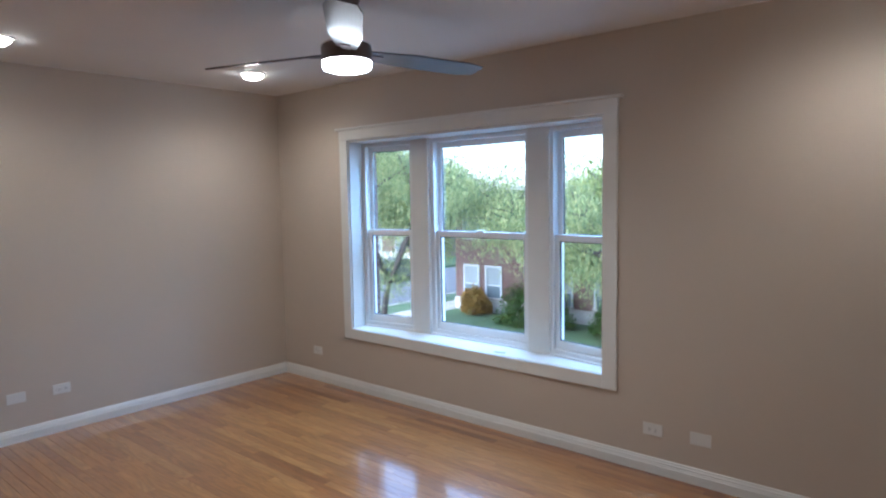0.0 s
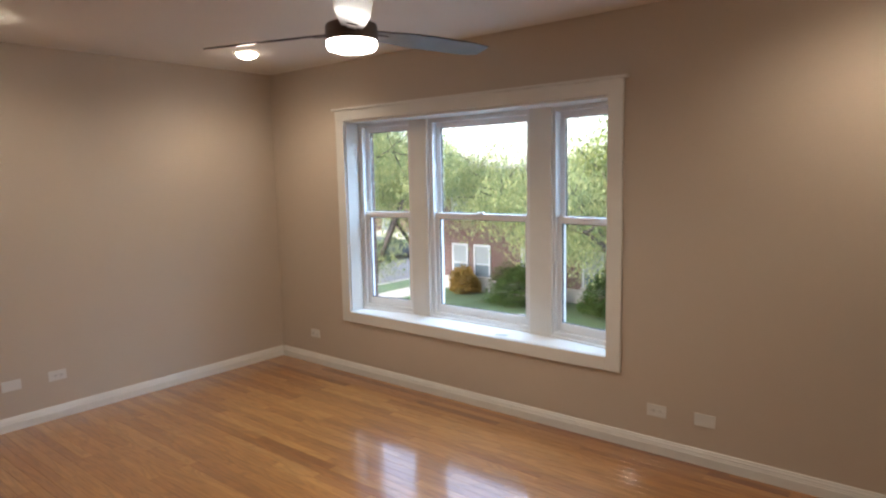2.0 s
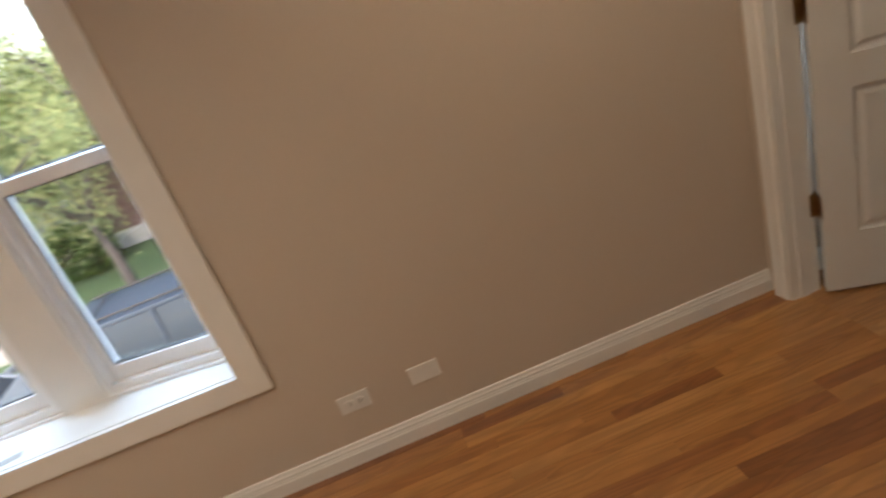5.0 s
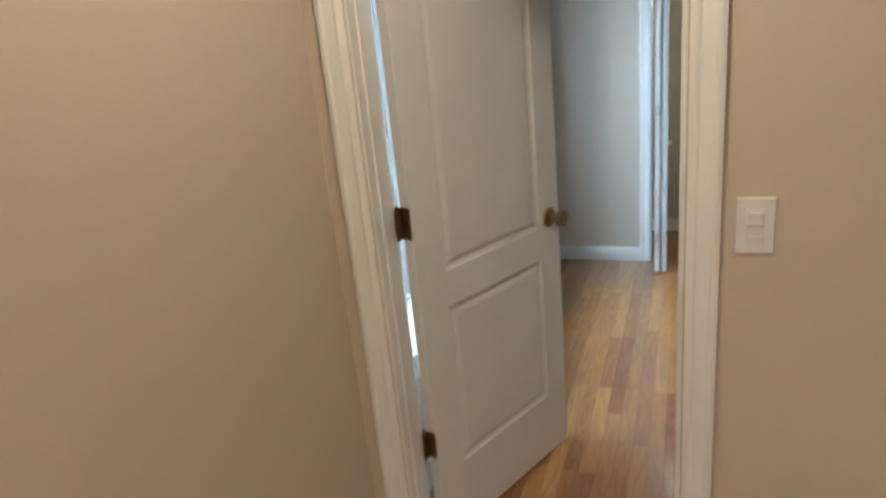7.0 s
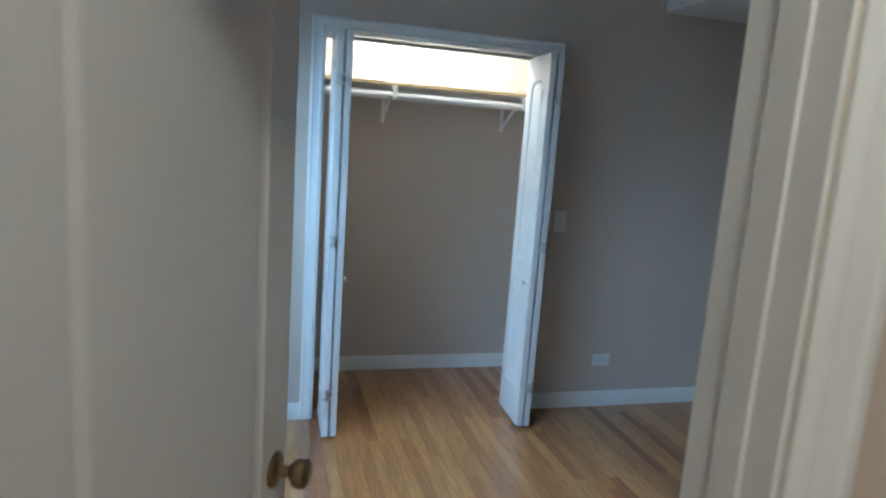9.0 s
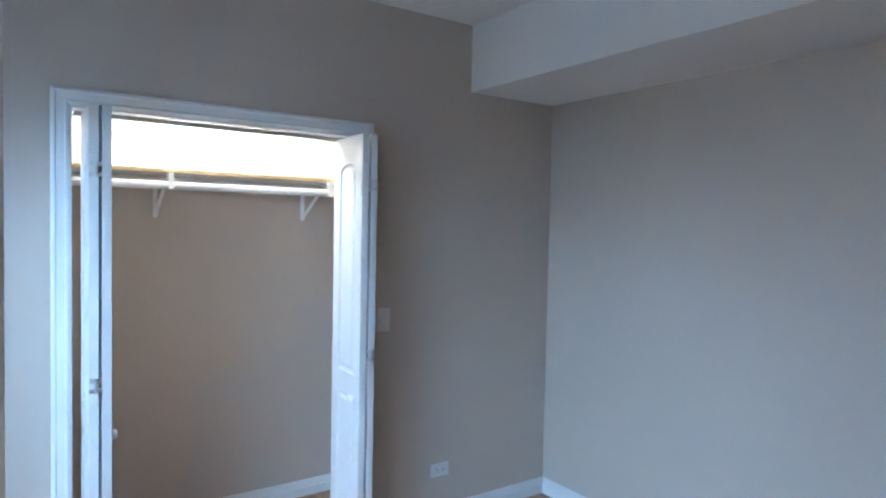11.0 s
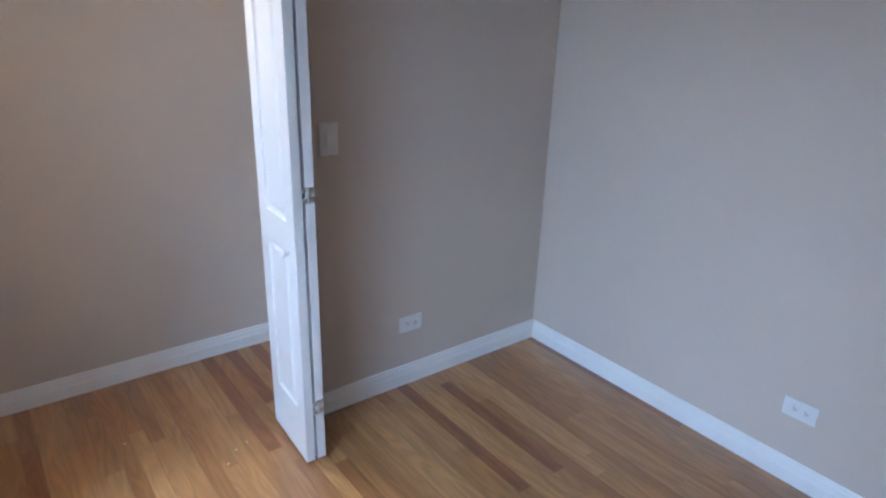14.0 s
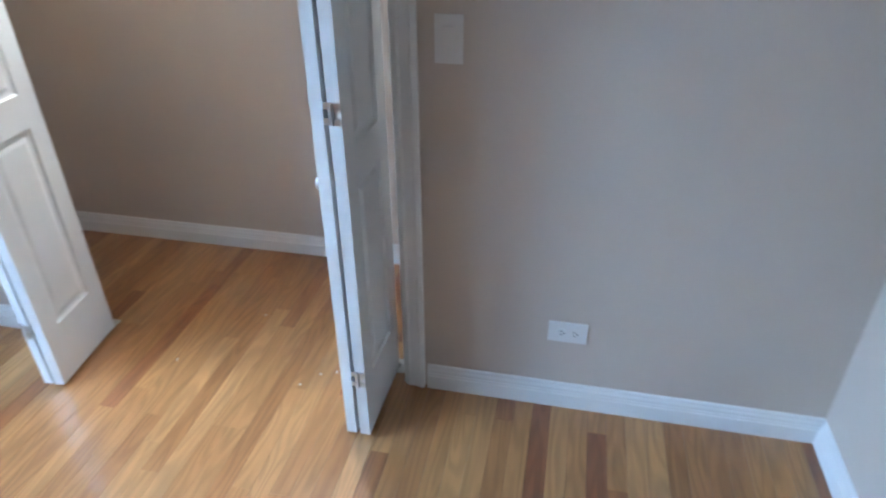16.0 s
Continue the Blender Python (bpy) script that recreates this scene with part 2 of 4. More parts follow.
BUSHO = leaf_mat("bush_leaves_orange", (0.19, 0.145, 0.035), (0.30, 0.165, 0.045))
PAPER = mat("white_paper", (0.6, 0.61, 0.62), 0.7, bump=0)

# ---- mesh helpers ----


def mesh_of(name, bm, material):
    bm.normal_update()
    me = bpy.data.meshes.new(name)
    bm.to_mesh(me)
    bm.free()
    for m in material if isinstance(material, (list, tuple)) else (material,):
        me.materials.append(m)
    return me


def part(name, bm, material, parent=None, label=""):
    ob = new(name, mesh_of(name, bm, material))
    if parent:
        ob.parent = parent
    return tagged(ob, label)


def smooth(ob, angle=40):
    me = ob.data
    me.polygons.foreach_set("use_smooth", [True] * len(me.polygons))
    me.set_sharp_from_angle(angle=radians(angle))
    return ob


def empty(name, m, label, category, group="", kind=""):
    ob = new(name)
    ob.empty_display_size = 0.1
    ob.matrix_world = m
    return tagged(ob, label, category, group, kind)


def box(bm, lo, hi, bevel=0.0):
    m = Matrix.LocRotScale([(a + b) / 2 for a, b in zip(lo, hi)], None, [abs(b - a) for a, b in zip(lo, hi)])
    r = bmesh.ops.create_cube(bm, size=1, matrix=m)
    if bevel:
        bmesh.ops.bevel(bm, geom=list({e for v in r["verts"] for e in v.link_edges}), offset=bevel, segments=2, affect="EDGES", profile=0.6)
    return bm


def boxes(*spans, bevel=0.0):
    bm = bmesh.new()
    for lo, hi in spans:
        box(bm, lo, hi, bevel)
    return bm


def tube(bm, p, q, r0, r1=None, n=16, caps=True):
    p, q = Vector(p), Vector(q)
    m = Matrix.Translation((p + q) / 2) @ (q - p).to_track_quat("Z", "Y").to_matrix().to_4x4()
    bmesh.ops.create_cone(bm, cap_ends=caps, segments=n, radius1=r0, radius2=r0 if r1 is None else r1, depth=(q - p).length, matrix=m)
    return bm


def lathe(bm, profile, n=28, m=Matrix()):
    """Turn (radius, height) pairs about the z axis."""
    rings = []
    for r, z in profile:
        rings.append([bm.verts.new(m @ Vector((max(r, 1e-4) * math.cos(2 * math.pi * i / n), max(r, 1e-4) * math.sin(2 * math.pi * i / n), z))) for i in range(n)])
    for a, b in zip(rings, rings[1:]):
        for i in range(n):
            bm.faces.new((a[i], a[(i + 1) % n], b[(i + 1) % n], b[i]))
    bm.faces.new(list(reversed(rings[0])))
    bm.faces.new(rings[-1])
    bmesh.ops.recalc_face_normals(bm, faces=bm.faces)
    return bm


def extrude(bm, outline, p, q, out, up=(0, 0, 1)):
    """Run a profile (distance along out, along up) from p to q."""
    p, q, out, up = Vector(p), Vector(q), Vector(out), Vector(up)
    a = [bm.verts.new(p + out * u + up * v) for u, v in outline]
    b = [bm.verts.new(q + out * u + up * v) for u, v in outline]
    n = len(outline)
    for i in range(n):
        bm.faces.new((a[i], a[(i + 1) % n], b[(i + 1) % n], b[i]))
    bm.faces.new(a)
    bm.faces.new(list(reversed(b)))
    bmesh.ops.recalc_face_normals(bm, faces=bm.faces)
    return bm


# ---- the shell of the two rooms ----
X1, XP0, XP1, X2 = 0.0, 5.19, 5.305, 8.055
CL0, CL1 = 8.165, 8.765
Y2 = -3.115
H1, H2 = 2.55, 2.68
TOP = 2.95
WX0, WX1, WZ0, WZ1 = 0.952, 3.225, 0.532, 2.08
VX0, VX1 = 5.52, 7.70
DY0, DY1, DZ = -0.115, -0.838, 2.035
KY0, KY1, KZ = -0.637, -1.846, 2.025


def wall(name, label, *spans, material=None):
    return tagged(part(name, boxes(*spans), material or PAINT), label, "wall", kind="structure")


wall("wall_north", "taupe painted wall around the triple window", ((-0.3, 0, -0.1), (WX0, 0.258, TOP)), ((WX1, 0, -0.1), (VX0, 0.258, TOP)),
     ((WX0, 0, -0.1), (WX1, 0.258, WZ0 - 0.03)), ((WX0, 0, WZ1), (WX1, 0.258, TOP)), ((VX1, 0, -0.1), (9.1, 0.258, TOP)),
     ((VX0, 0, -0.1), (VX1, 0.258, WZ0 - 0.03)), ((VX0, 0, WZ1), (VX1, 0.258, TOP)))
wall("wall_west", "plain taupe painted wall with wall plates", ((-0.3, -6.0, -0.1), (0, 0, TOP)))
wall("wall_partition", "taupe painted partition wall with a doorway", ((XP0, DY0, 0), (XP1, 0, TOP)), ((XP0, -3.235, 0), (XP1, DY1, TOP)), ((XP0, DY1, DZ), (XP1, DY0, TOP)))
wall("wall_closet_front", "taupe painted wall with the closet opening", ((X2, KY0, 0), (CL0, 0, TOP)), ((X2, Y2, 0), (CL0, KY1, TOP)), ((X2, KY1, KZ), (CL0, KY0, TOP)))
wall("wall_closet_back", "taupe painted back wall of the closet", ((CL1, -3.235, -0.1), (9.1, 0, TOP)))
wall("wall_closet_side", "taupe painted side wall of the closet", ((CL0, -2.19, 0), (CL1, -2.08, TOP)))
wall("wall_bedroom_south", "plain taupe painted bedroom wall", ((XP1, -3.235, 0), (CL1, Y2, TOP)))
wall("wall_south", "plain taupe painted wall", ((-0.3, -6.3, -0.1), (7.3, -6.0, TOP)))
wall("wall_east", "plain taupe painted wall", ((7.0, -6.0, -0.1), (7.3, -3.235, TOP)))
tagged(part("ceiling_1", boxes(((0, -6.0, H1), (XP0, 0, H1 + 0.1)), ((XP0, -6.0, H1), (7.0, -3.235, H1 + 0.1))), CEIL), "flat off-white painted ceiling", "ceiling", kind="structure")
tagged(part("ceiling_2", boxes(((XP1, Y2, H2), (X2, 0, H2 + 0.1))), CEIL), "flat off-white bedroom ceiling", "ceiling", kind="structure")
tagged(part("ceiling_closet", boxes(((CL0, -2.08, 2.45), (CL1, 0, 2.55))), CEIL), "closet ceiling", "ceiling", kind="structure")
tagged(part("roof", boxes(((-0.3, -6.3, TOP), (9.1, 0.3, TOP + 0.2))), CEIL), "flat roof slab", "roof", kind="structure")
tagged(part("soffit", boxes(((XP1, Y2, 2.325), (X2, -2.51, H2))), CEIL), "boxed painted soffit along the bedroom wall", "soffit", kind="structure")

# baseboards
BASE = tuple((u, v * 0.83) for u, v in ((0, 0), (0.015, 0), (0.015, 0.062), (0.0125, 0.066), (0.0125, 0.074), (0.0105, 0.078), (0.0105, 0.088), (0.0065, 0.098), (0.0065, 0.106), (0.003, 0.112), (0, 0.112)))


def baseboard(p, q, out):
    bm = extrude(bmesh.new(), BASE, (*p, 0), (*q, 0), (*out, 0))
    return tagged(part("baseboard", bm, TRIM), "white painted stepped baseboard", "baseboard", kind="structure")


baseboard((0, 0), (XP0, 0), (0, -1))
baseboard((0, -6), (0, -0.0152), (1, 0))
baseboard((XP0, -0.907), (XP0, -3.235), (-1, 0))
baseboard((XP0, -3.235), (7.0, -3.235), (0, -1))
baseboard((X2, -1.92), (X2, Y2), (-1, 0))
baseboard((X2, 0), (X2, -0.58), (-1, 0))
baseboard((XP1, Y2), (X2 - 0.0152, Y2), (0, 1))
baseboard((XP1 + 0.08, 0), (X2 - 0.0152, 0), (0, -1))
baseboard((XP1, -0.909), (XP1, Y2 + 0.0152), (1, 0))
baseboard((CL1, 0), (CL1, -2.08), (-1, 0))
baseboard((CL0, 0), (CL1 - 0.0152, 0), (0, -1))
baseboard((CL0, -2.08), (CL1 - 0.0152, -2.08), (0, 1))

# door and closet casings
CASE = ((0, 0), (0, 0.016), (0.008, 0.019), (0.014, 0.019), (0.018, 0.015), (0.044, 0.0125), (0.05, 0.0145), (0.056, 0.0125), (0.062, 0.009), (0.065, 0.007), (0.065, 0))


def casing(x, out, ya, yb, z, name, label):
    """A mitred casing round an opening in a wall that faces along x; ya > yb."""
    bm = bmesh.new()
    w = 0.065
    rings = []
    for y, zz, sy, sz in ((ya, 0, 1, 0), (ya, z, 1, 1), (yb, z, -1, 1), (yb, 0, -1, 0)):
        rings.append([bm.verts.new((x + out * v, y + sy * (w - u), zz + sz * (w - u))) for u, v in CASE])
    k = len(CASE)
    for a, b in zip(rings, rings[1:]):
        for i in range(k):
            bm.faces.new((a[i], a[(i + 1) % k], b[(i + 1) % k], b[i]))
    bm.faces.new(rings[0])
    bm.faces.new(rings[-1])
    bmesh.ops.recalc_face_normals(bm, faces=bm.faces)
    return tagged(part(name, bm, TRIM), label, "trim", kind="structure")


casing(XP0, -1, DY0 + 0.005, DY1 - 0.005, DZ + 0.005, "trim_door_casing", "white moulded door casing on the living room side")
casing(XP1, 1, DY0 + 0.005, DY1 - 0.005, DZ + 0.005, "trim_door_casing_bedroom", "white moulded door casing on the bedroom side")
casing(X2, -1, KY0, KY1, KZ, "trim_closet_casing", "white moulded casing round the closet opening")


def jambs(name, x0, x1, ya, yb, z, label, stop=None):
    """White lining of an opening, 18 mm boards against the wall's cut faces; with a door stop where given."""
    t = 0.006
    spans = [((x0, ya - t, 0), (x1, ya, z)), ((x0, yb, 0), (x1, yb + t, z)), ((x0, yb + t, z - t), (x1, ya - t, z))]
    if stop:
        s0, s1 = stop
        spans += [((s0, ya - t - 0.005, 0), (s1, ya - t, z - t)), ((s0, yb + t, 0), (s1, yb + t + 0.005, z - t)), ((s0, yb + t + 0.005, z - t - 0.005), (s1, ya - t - 0.005, z - t))]
    return tagged(part(name, boxes(*spans), TRIM), label, "trim", kind="structure")


jambs("trim_door_jamb", XP0 - 0.002, XP1 + 0.002, DY0 + 0.001, DY1 - 0.001, DZ + 0.001, "white painted door lining with stop", (5.225, 5.262))
jambs("trim_closet_jamb", X2 - 0.002, CL0 + 0.002, KY0 + 0.001, KY1 - 0.001, KZ + 0.001, "white painted closet lining")

# ---- windows ----


def sash(win, x0, x1, z0, z1, y, rail, label=""):
    """One sash: four white rails with a bevelled inner edge, a dark gasket line and its pane."""
    st = 0.037
    bm = boxes(((x0, y - 0.016, z0), (x0 + st, y + 0.016, z1)), ((x1 - st, y - 0.016, z0), (x1, y + 0.016, z1)),
               ((x0 + st, y - 0.016, z0), (x1 - st, y + 0.016, z0 + rail[0])), ((x0 + st, y - 0.016, z1 - rail[1]), (x1 - st, y + 0.016, z1)), bevel=0.003)
    s = part("sash", bm, VINYL, win, label)
    gx0, gx1, gz0, gz1 = x0 + st, x1 - st, z0 + rail[0], z1 - rail[1]
    g = 0.006
    part("gasket", boxes(((gx0, y - 0.006, gz0), (gx0 + g, y + 0.006, gz1)), ((gx1 - g, y - 0.006, gz0), (gx1, y + 0.006, gz1)),
                         ((gx0 + g, y - 0.006, gz0), (gx1 - g, y + 0.006, gz0 + g)), ((gx0 + g, y - 0.006, gz1 - g), (gx1 - g, y + 0.006, gz1))), GASKET, s, "thin dark glazing gasket")
    p = part("pane", boxes(((gx0 + g, y - 0.002, gz0 + g), (gx1 - g, y + 0.002, gz1 - g))), GLASS, s, "clear window glass")
    p.visible_shadow = False
    return s


def double_hung(win, w, z0, z1, split, m):
    """One double-hung unit, its inner face along x from 0 to w at y = 0, set in place by m."""
    f = 0.030
    made = [part("window_frame", boxes(((0, 0, z0), (f, 0.125, z1)), ((w - f, 0, z0), (w, 0.125, z1)),
                                       ((f, 0, z0), (w - f, 0.125, z0 + f)), ((f, 0, z1 - f), (w - f, 0.125, z1)),
                                       ((f, 0, z0 + f), (f + 0.008, 0.015, z1 - f)), ((w - f - 0.008, 0, z0 + f), (w - f, 0.015, z1 - f)), bevel=0.002), VINYL, win)]
    made.append(sash(win, f, w - f, z0 + f, split + 0.022, 0.04, (0.058, 0.044)))
    made.append(sash(win, f, w - f, split - 0.022, z1 - f, 0.077, (0.044, 0.04)))
    if w > 0.7:
        made.append(part("sash_lock", boxes(((w / 2 - 0.03, 0.028, split + 0.022), (w / 2 + 0.03, 0.052, split + 0.034)), bevel=0.004), VINYL, win))
    made.append(part("stool_strip", boxes(((0, -0.017, z0 - 0.012), (w, 0.125, z0)), bevel=0.002), VINYL, win))
    for ob in made:
        ob.matrix_local = m


def triple_window(name, a, b, posts, label):
    """A shallow bow: the middle unit stands furthest out and the side units slant back to the wall."""
    win = empty(name, pose(0, 0, 0), label, "window", kind="structure")
    z0, z1 = WZ0, WZ1
    part("window_sill", boxes(((a, 0.0, z0 - 0.03), (b, 0.40, z0)), bevel=0.002), TRIM, win, "white painted deep window sill")
    part("lining", boxes(((a, 0.0, z0), (a + 0.012, 0.26, z1)), ((b - 0.012, 0.0, z0), (b, 0.26, z1)), ((a + 0.012, 0.0, z1 - 0.012), (b - 0.012, 0.40, z1))), TRIM, win)
    for p0, p1 in posts:
        part("mullion", boxes(((p0, 0.198, z0), (p1, 0.37, z1 - 0.012)), bevel=0.004), TRIM, win, "wide white mullion post")
    (l0, l1), (r0, r1) = posts
    ends = [((a + 0.012, 0.135), (l0 + 0.012, 0.216)), ((l1, 0.225), (r0, 0.225)), ((r1 - 0.012, 0.216), (b - 0.012, 0.135))]
    for (xa, ya), (xb, yb) in ends:
        w = math.hypot(xb - xa, yb - ya)
        double_hung(win, w, z0 + 0.012, z1 - 0.014, 1.328, pose(xa, ya, 0, 0, 0, math.degrees(math.atan2(yb - ya, xb - xa))))
    # flat picture-frame casing with a wider, overhanging head
    w = 0.088
    part("casing", boxes(((a - w, -0.019, z0 - w), (a + 0.004, 0, z1 + 0.004)), ((b - 0.004, -0.019, z0 - w), (b + w, 0, z1 + 0.004)), ((a + 0.004, -0.019, z0 - w), (b - 0.004, 0, z0 - 0.003)), bevel=0.002), TRIM, win)
    part("head_casing", boxes(((a - w - 0.004, -0.021, z1 + 0.004), (b + w + 0.004, 0, z1 + 0.088)), ((a - w - 0.03, -0.038, z1 + 0.088), (b + w + 0.03, 0, z1 + 0.105)), bevel=0.003), TRIM, win, "white head casing with a projecting cap")
    return win


triple_window("window_1", WX0, WX1, ((1.468, 1.645), (2.560, 2.728)), "white triple double-hung bow window in a deep white frame")
triple_window("window_2", VX0, VX1, ((6.02, 6.17), (7.05, 7.2)), "white triple double-hung bedroom window in a deep white frame")


# the brick skin of the house itself, whose reveals show through the side panes
for k, (a, b) in enumerate(((-0.3, WX0 + 0.013), (WX1 - 0.013, VX0 + 0.013), (VX1 - 0.013, 9.1))):
    wall("wall_brick_pier_%d" % (k + 1), "red brick outer skin beside the windows", ((a, 0.262, -3.6), (b, 0.305, TOP)), material=BRICK)
for k, (a, b) in enumerate(((WX0, WX1), (VX0, VX1))):
    wall("wall_brick_apron_%d" % (k + 1), "red brick outer skin below and above a window", ((a + 0.013, 0.262, -3.6), (b - 0.013, 0.302, WZ0 - 0.04)), ((a + 0.013, 0.262, WZ1 + 0.01), (b - 0.013, 0.302, TOP)), material=BRICK)


# ---- panelled doors ----


def inset(loop, d):
    """Shrink a convex outline by d."""
    n, out = len(loop), []
    for i in range(n):
        a, b, c = Vector(loop[i - 1]), Vector(loop[i]), Vector(loop[(i + 1) % n])
        n1, n2 = (b - a).normalized(), (c - b).normalized()
        n1, n2 = Vector((-n1.y, n1.x)), Vector((-n2.y, n2.x))
        k = n1 + n2
        out.append(tuple(b + k * (d / max(0.3, 1 + n1.dot(n2)))))
    return out


def panel_outline(u0, u1, z0, z1, arch=0.0):
    if not arch:
        return [(u0, z0), (u1, z0), (u1, z1), (u0, z1)]
    mid, pts = (u0 + u1) / 2, [(u0, z0), (u1, z0)]
    for i in range(13):
        a = math.pi * i / 12
        pts.append((mid + (u1 - mid) * math.cos(a), z1 - arch + arch * math.sin(a) ** 0.8))
    return pts


STEPS = ((0.0, 0.0), (0.004, 0.006), (0.012, 0.009), (0.02, 0.009), (0.032, 0.003), (0.038, 0.002))


def leaf_mesh(w, h, t, outlines):
    """A moulded door leaf: u along x from 0, thickness along y from 0 to t, pressed panels on both faces."""
    bm = bmesh.new()
    for side in (0, 1):
        y, s = (0.0, 1) if side == 0 else (t, -1)
        rim = [bm.verts.new((u, y, z)) for u, z in ((0, 0), (w, 0), (w, h), (0, h))]
        edges = [bm.edges.new((rim[i], rim[(i + 1) % 4])) for i in range(4)]
        for line in outlines:
            rings = [[bm.verts.new((u, y + s * d, z)) for u, z in inset(line, i)] for i, d in STEPS]
            k = len(line)
            edges += [bm.edges.new((rings[0][i], rings[0][(i + 1) % k])) for i in range(k)]
            for a, b in zip(rings, rings[1:]):
                for i in range(k):
                    bm.faces.new((a[i], a[(i + 1) % k], b[(i + 1) % k], b[i]))
            bm.faces.new(rings[-1])
        bmesh.ops.triangle_fill(bm, use_beauty=True, edges=edges)
        if side == 0:
            first = rim
    for i in range(4):
        bm.faces.new((first[i], first[(i + 1) % 4], rim[(i + 1) % 4], rim[i]))
    bmesh.ops.recalc_face_normals(bm, faces=bm.faces)
    return bm


def knob_mesh(m):
    return lathe(bmesh.new(), ((0.0, -0.001), (0.033, -0.001), (0.034, 0.003), (0.030, 0.008), (0.013, 0.011), (0.0115, 0.030), (0.016, 0.034), (0.0255, 0.042), (0.0285, 0.052), (0.0265, 0.062), (0.018, 0.068), (0.0, 0.0695)), 32, m)


def room_door():
    """Two-panel door, hinged on the bedroom side of the lining and standing about two thirds open."""
    w, h, t = 0.690, 2.005, 0.035
    door = empty("door_1", pose(XP1 + 0.004, DY0 - 0.014, 0.012, 0, 0, -23), "white two-panel interior door standing ajar", "door", kind="structure")
    leaf = part("leaf", leaf_mesh(w, h, t, [panel_outline(0.112, w - 0.112, 0.235, 0.758), panel_outline(0.112, w - 0.112, 0.866, 1.895)]), DOORW, door)
    leaf.matrix_local = pose(0.008, -t, 0)
    k = part("knob", knob_mesh(Matrix()), BRASS, door, "antique brass door knob")
    k.matrix_local = pose(w - 0.05, -t, 0.895, 90, 0, 0)
    smooth(k)
    k2 = part("knob", knob_mesh(Matrix()), BRASS, door, "antique brass door knob")
    k2.matrix_local = pose(w - 0.05, 0, 0.895, -90, 0, 0)
    smooth(k2)
    part("latch_plate", boxes(((w + 0.008, -t / 2 - 0.012, 0.87), (w + 0.0095, -t / 2 + 0.012, 0.93))), BRASS, door, "brass latch plate")
    for z in (0.35, 1.035, 1.74):
        bm = bmesh.new()
        tube(bm, (0.0, 0.004, z - 0.044), (0.0, 0.004, z + 0.044), 0.0065, n=14)
        tube(bm, (0.0, 0.004, z + 0.044), (0.0, 0.004, z + 0.050), 0.0045, 0.002, n=14)
        box(bm, (0.0065, -0.036, z - 0.044), (0.0080, 0.004, z + 0.044))
        box(bm, (0.0, 0.0, z - 0.044), (0.0080, 0.004, z + 0.044))
        hg = part("hinge", bm, BRASS, door, "antique brass butt hinge")
        wing = boxes(((-0.022, -0.0015, z - 0.044), (0.0, 0.0, z + 0.044)))
        for zz in (-0.03, 0.0, 0.03):
            tube(wing, (-0.010 - 0.006 * (zz == 0), 0.0, z + zz), (-0.010 - 0.006 * (zz == 0), -0.0026, z + zz), 0.004, n=10)
        wg = part("hinge_leaf", wing, BRASS, hg)
        wg.matrix_local = pose(0, 0.0012, 0, 0, 0, 23)
    return door


room_door()


def bifold(side, pivot_y, tip, slant, label):
    """A pair of hinged closet leaves, folded and sticking out into the room. side +1: pivots at the upper-y jamb."""
    w, h, t = 0.314, 1.985, 0.031
    px, py = X2 + 0.052, pivot_y
    ang = math.degrees(math.atan2(tip[1] - py, tip[0] - px))
    thing = empty("bifold_door", pose(px, py, 0.016), label, "closet door", "folding closet doors")
    lines = [panel_outline(0.068, w - 0.068, 0.20, 0.80), panel_outline(0.068, w - 0.068, 0.90, 1.86, 0.045)]
    outer = part("leaf", leaf_mesh(w, h, t, lines), DOORW, thing)
    outer.matrix_local = pose(0, 0, 0, 0, 0, ang) @ pose(0, -t if side < 0 else 0, 0)
    end = Vector((math.cos(radians(ang)), math.sin(radians(ang)), 0)) * w
    # the second leaf runs back to the track, slanting the other way
    end2 = end + Vector((0, -side * 0.042, 0))
    ang2 = math.degrees(math.atan2(-side * slant, 0.29))
    inner = part("leaf", leaf_mesh(w, h, t, lines), DOORW, thing)
    inner.matrix_local = Matrix.Translation(end2) @ pose(0, 0, 0, 0, 0, ang2) @ pose(0, -t if side > 0 else 0, 0)
    for z in (0.22, 1.0, 1.76):
        bm = bmesh.new()
        c = (end + end2) / 2 + Vector((-0.001, 0, 0))
        tube(bm, c + Vector((-0.003, 0, z - 0.026)), c + Vector((-0.003, 0, z + 0.026)), 0.0045, n=12)
        for s in (1, -1):
            for zz in (-0.018, 0.018):
                lo = (c.x - 0.0025, c.y + (0.004 if s > 0 else -0.020), z + zz - 0.008)
                box(bm, lo, (c.x + 0.0005, lo[1] + 0.016, z + zz + 0.008), 0.001)
        part("hinge", bm, NICKEL, thing, "small plated fold hinge")
    kn = part("knob", lathe(bmesh.new(), ((0, -0.001), (0.008, -0.001), (0.007, 0.012), (0.0145, 0.018), (0.0165, 0.024), (0.0135, 0.030), (0, 0.032)), 22), PLATE, thing, "small round white knob")
    kn.matrix_local = Matrix.Translation(end2) @ pose(0, 0, 0, 0, 0, ang2) @ pose(0.055, -t if side > 0 else t, 0.80, 90 if side > 0 else -90, 0, 0)
    smooth(kn)
    bm = bmesh.new()
    tube(bm, (0.016, 0.0, -0.012), (0.016, 0.0, 0.004), 0.005, n=10)
    box(bm, (-0.016, -0.02, -0.016), (0.05, 0.02, -0.012))
    part("pivot", bm, NICKEL, thing)
    return thing


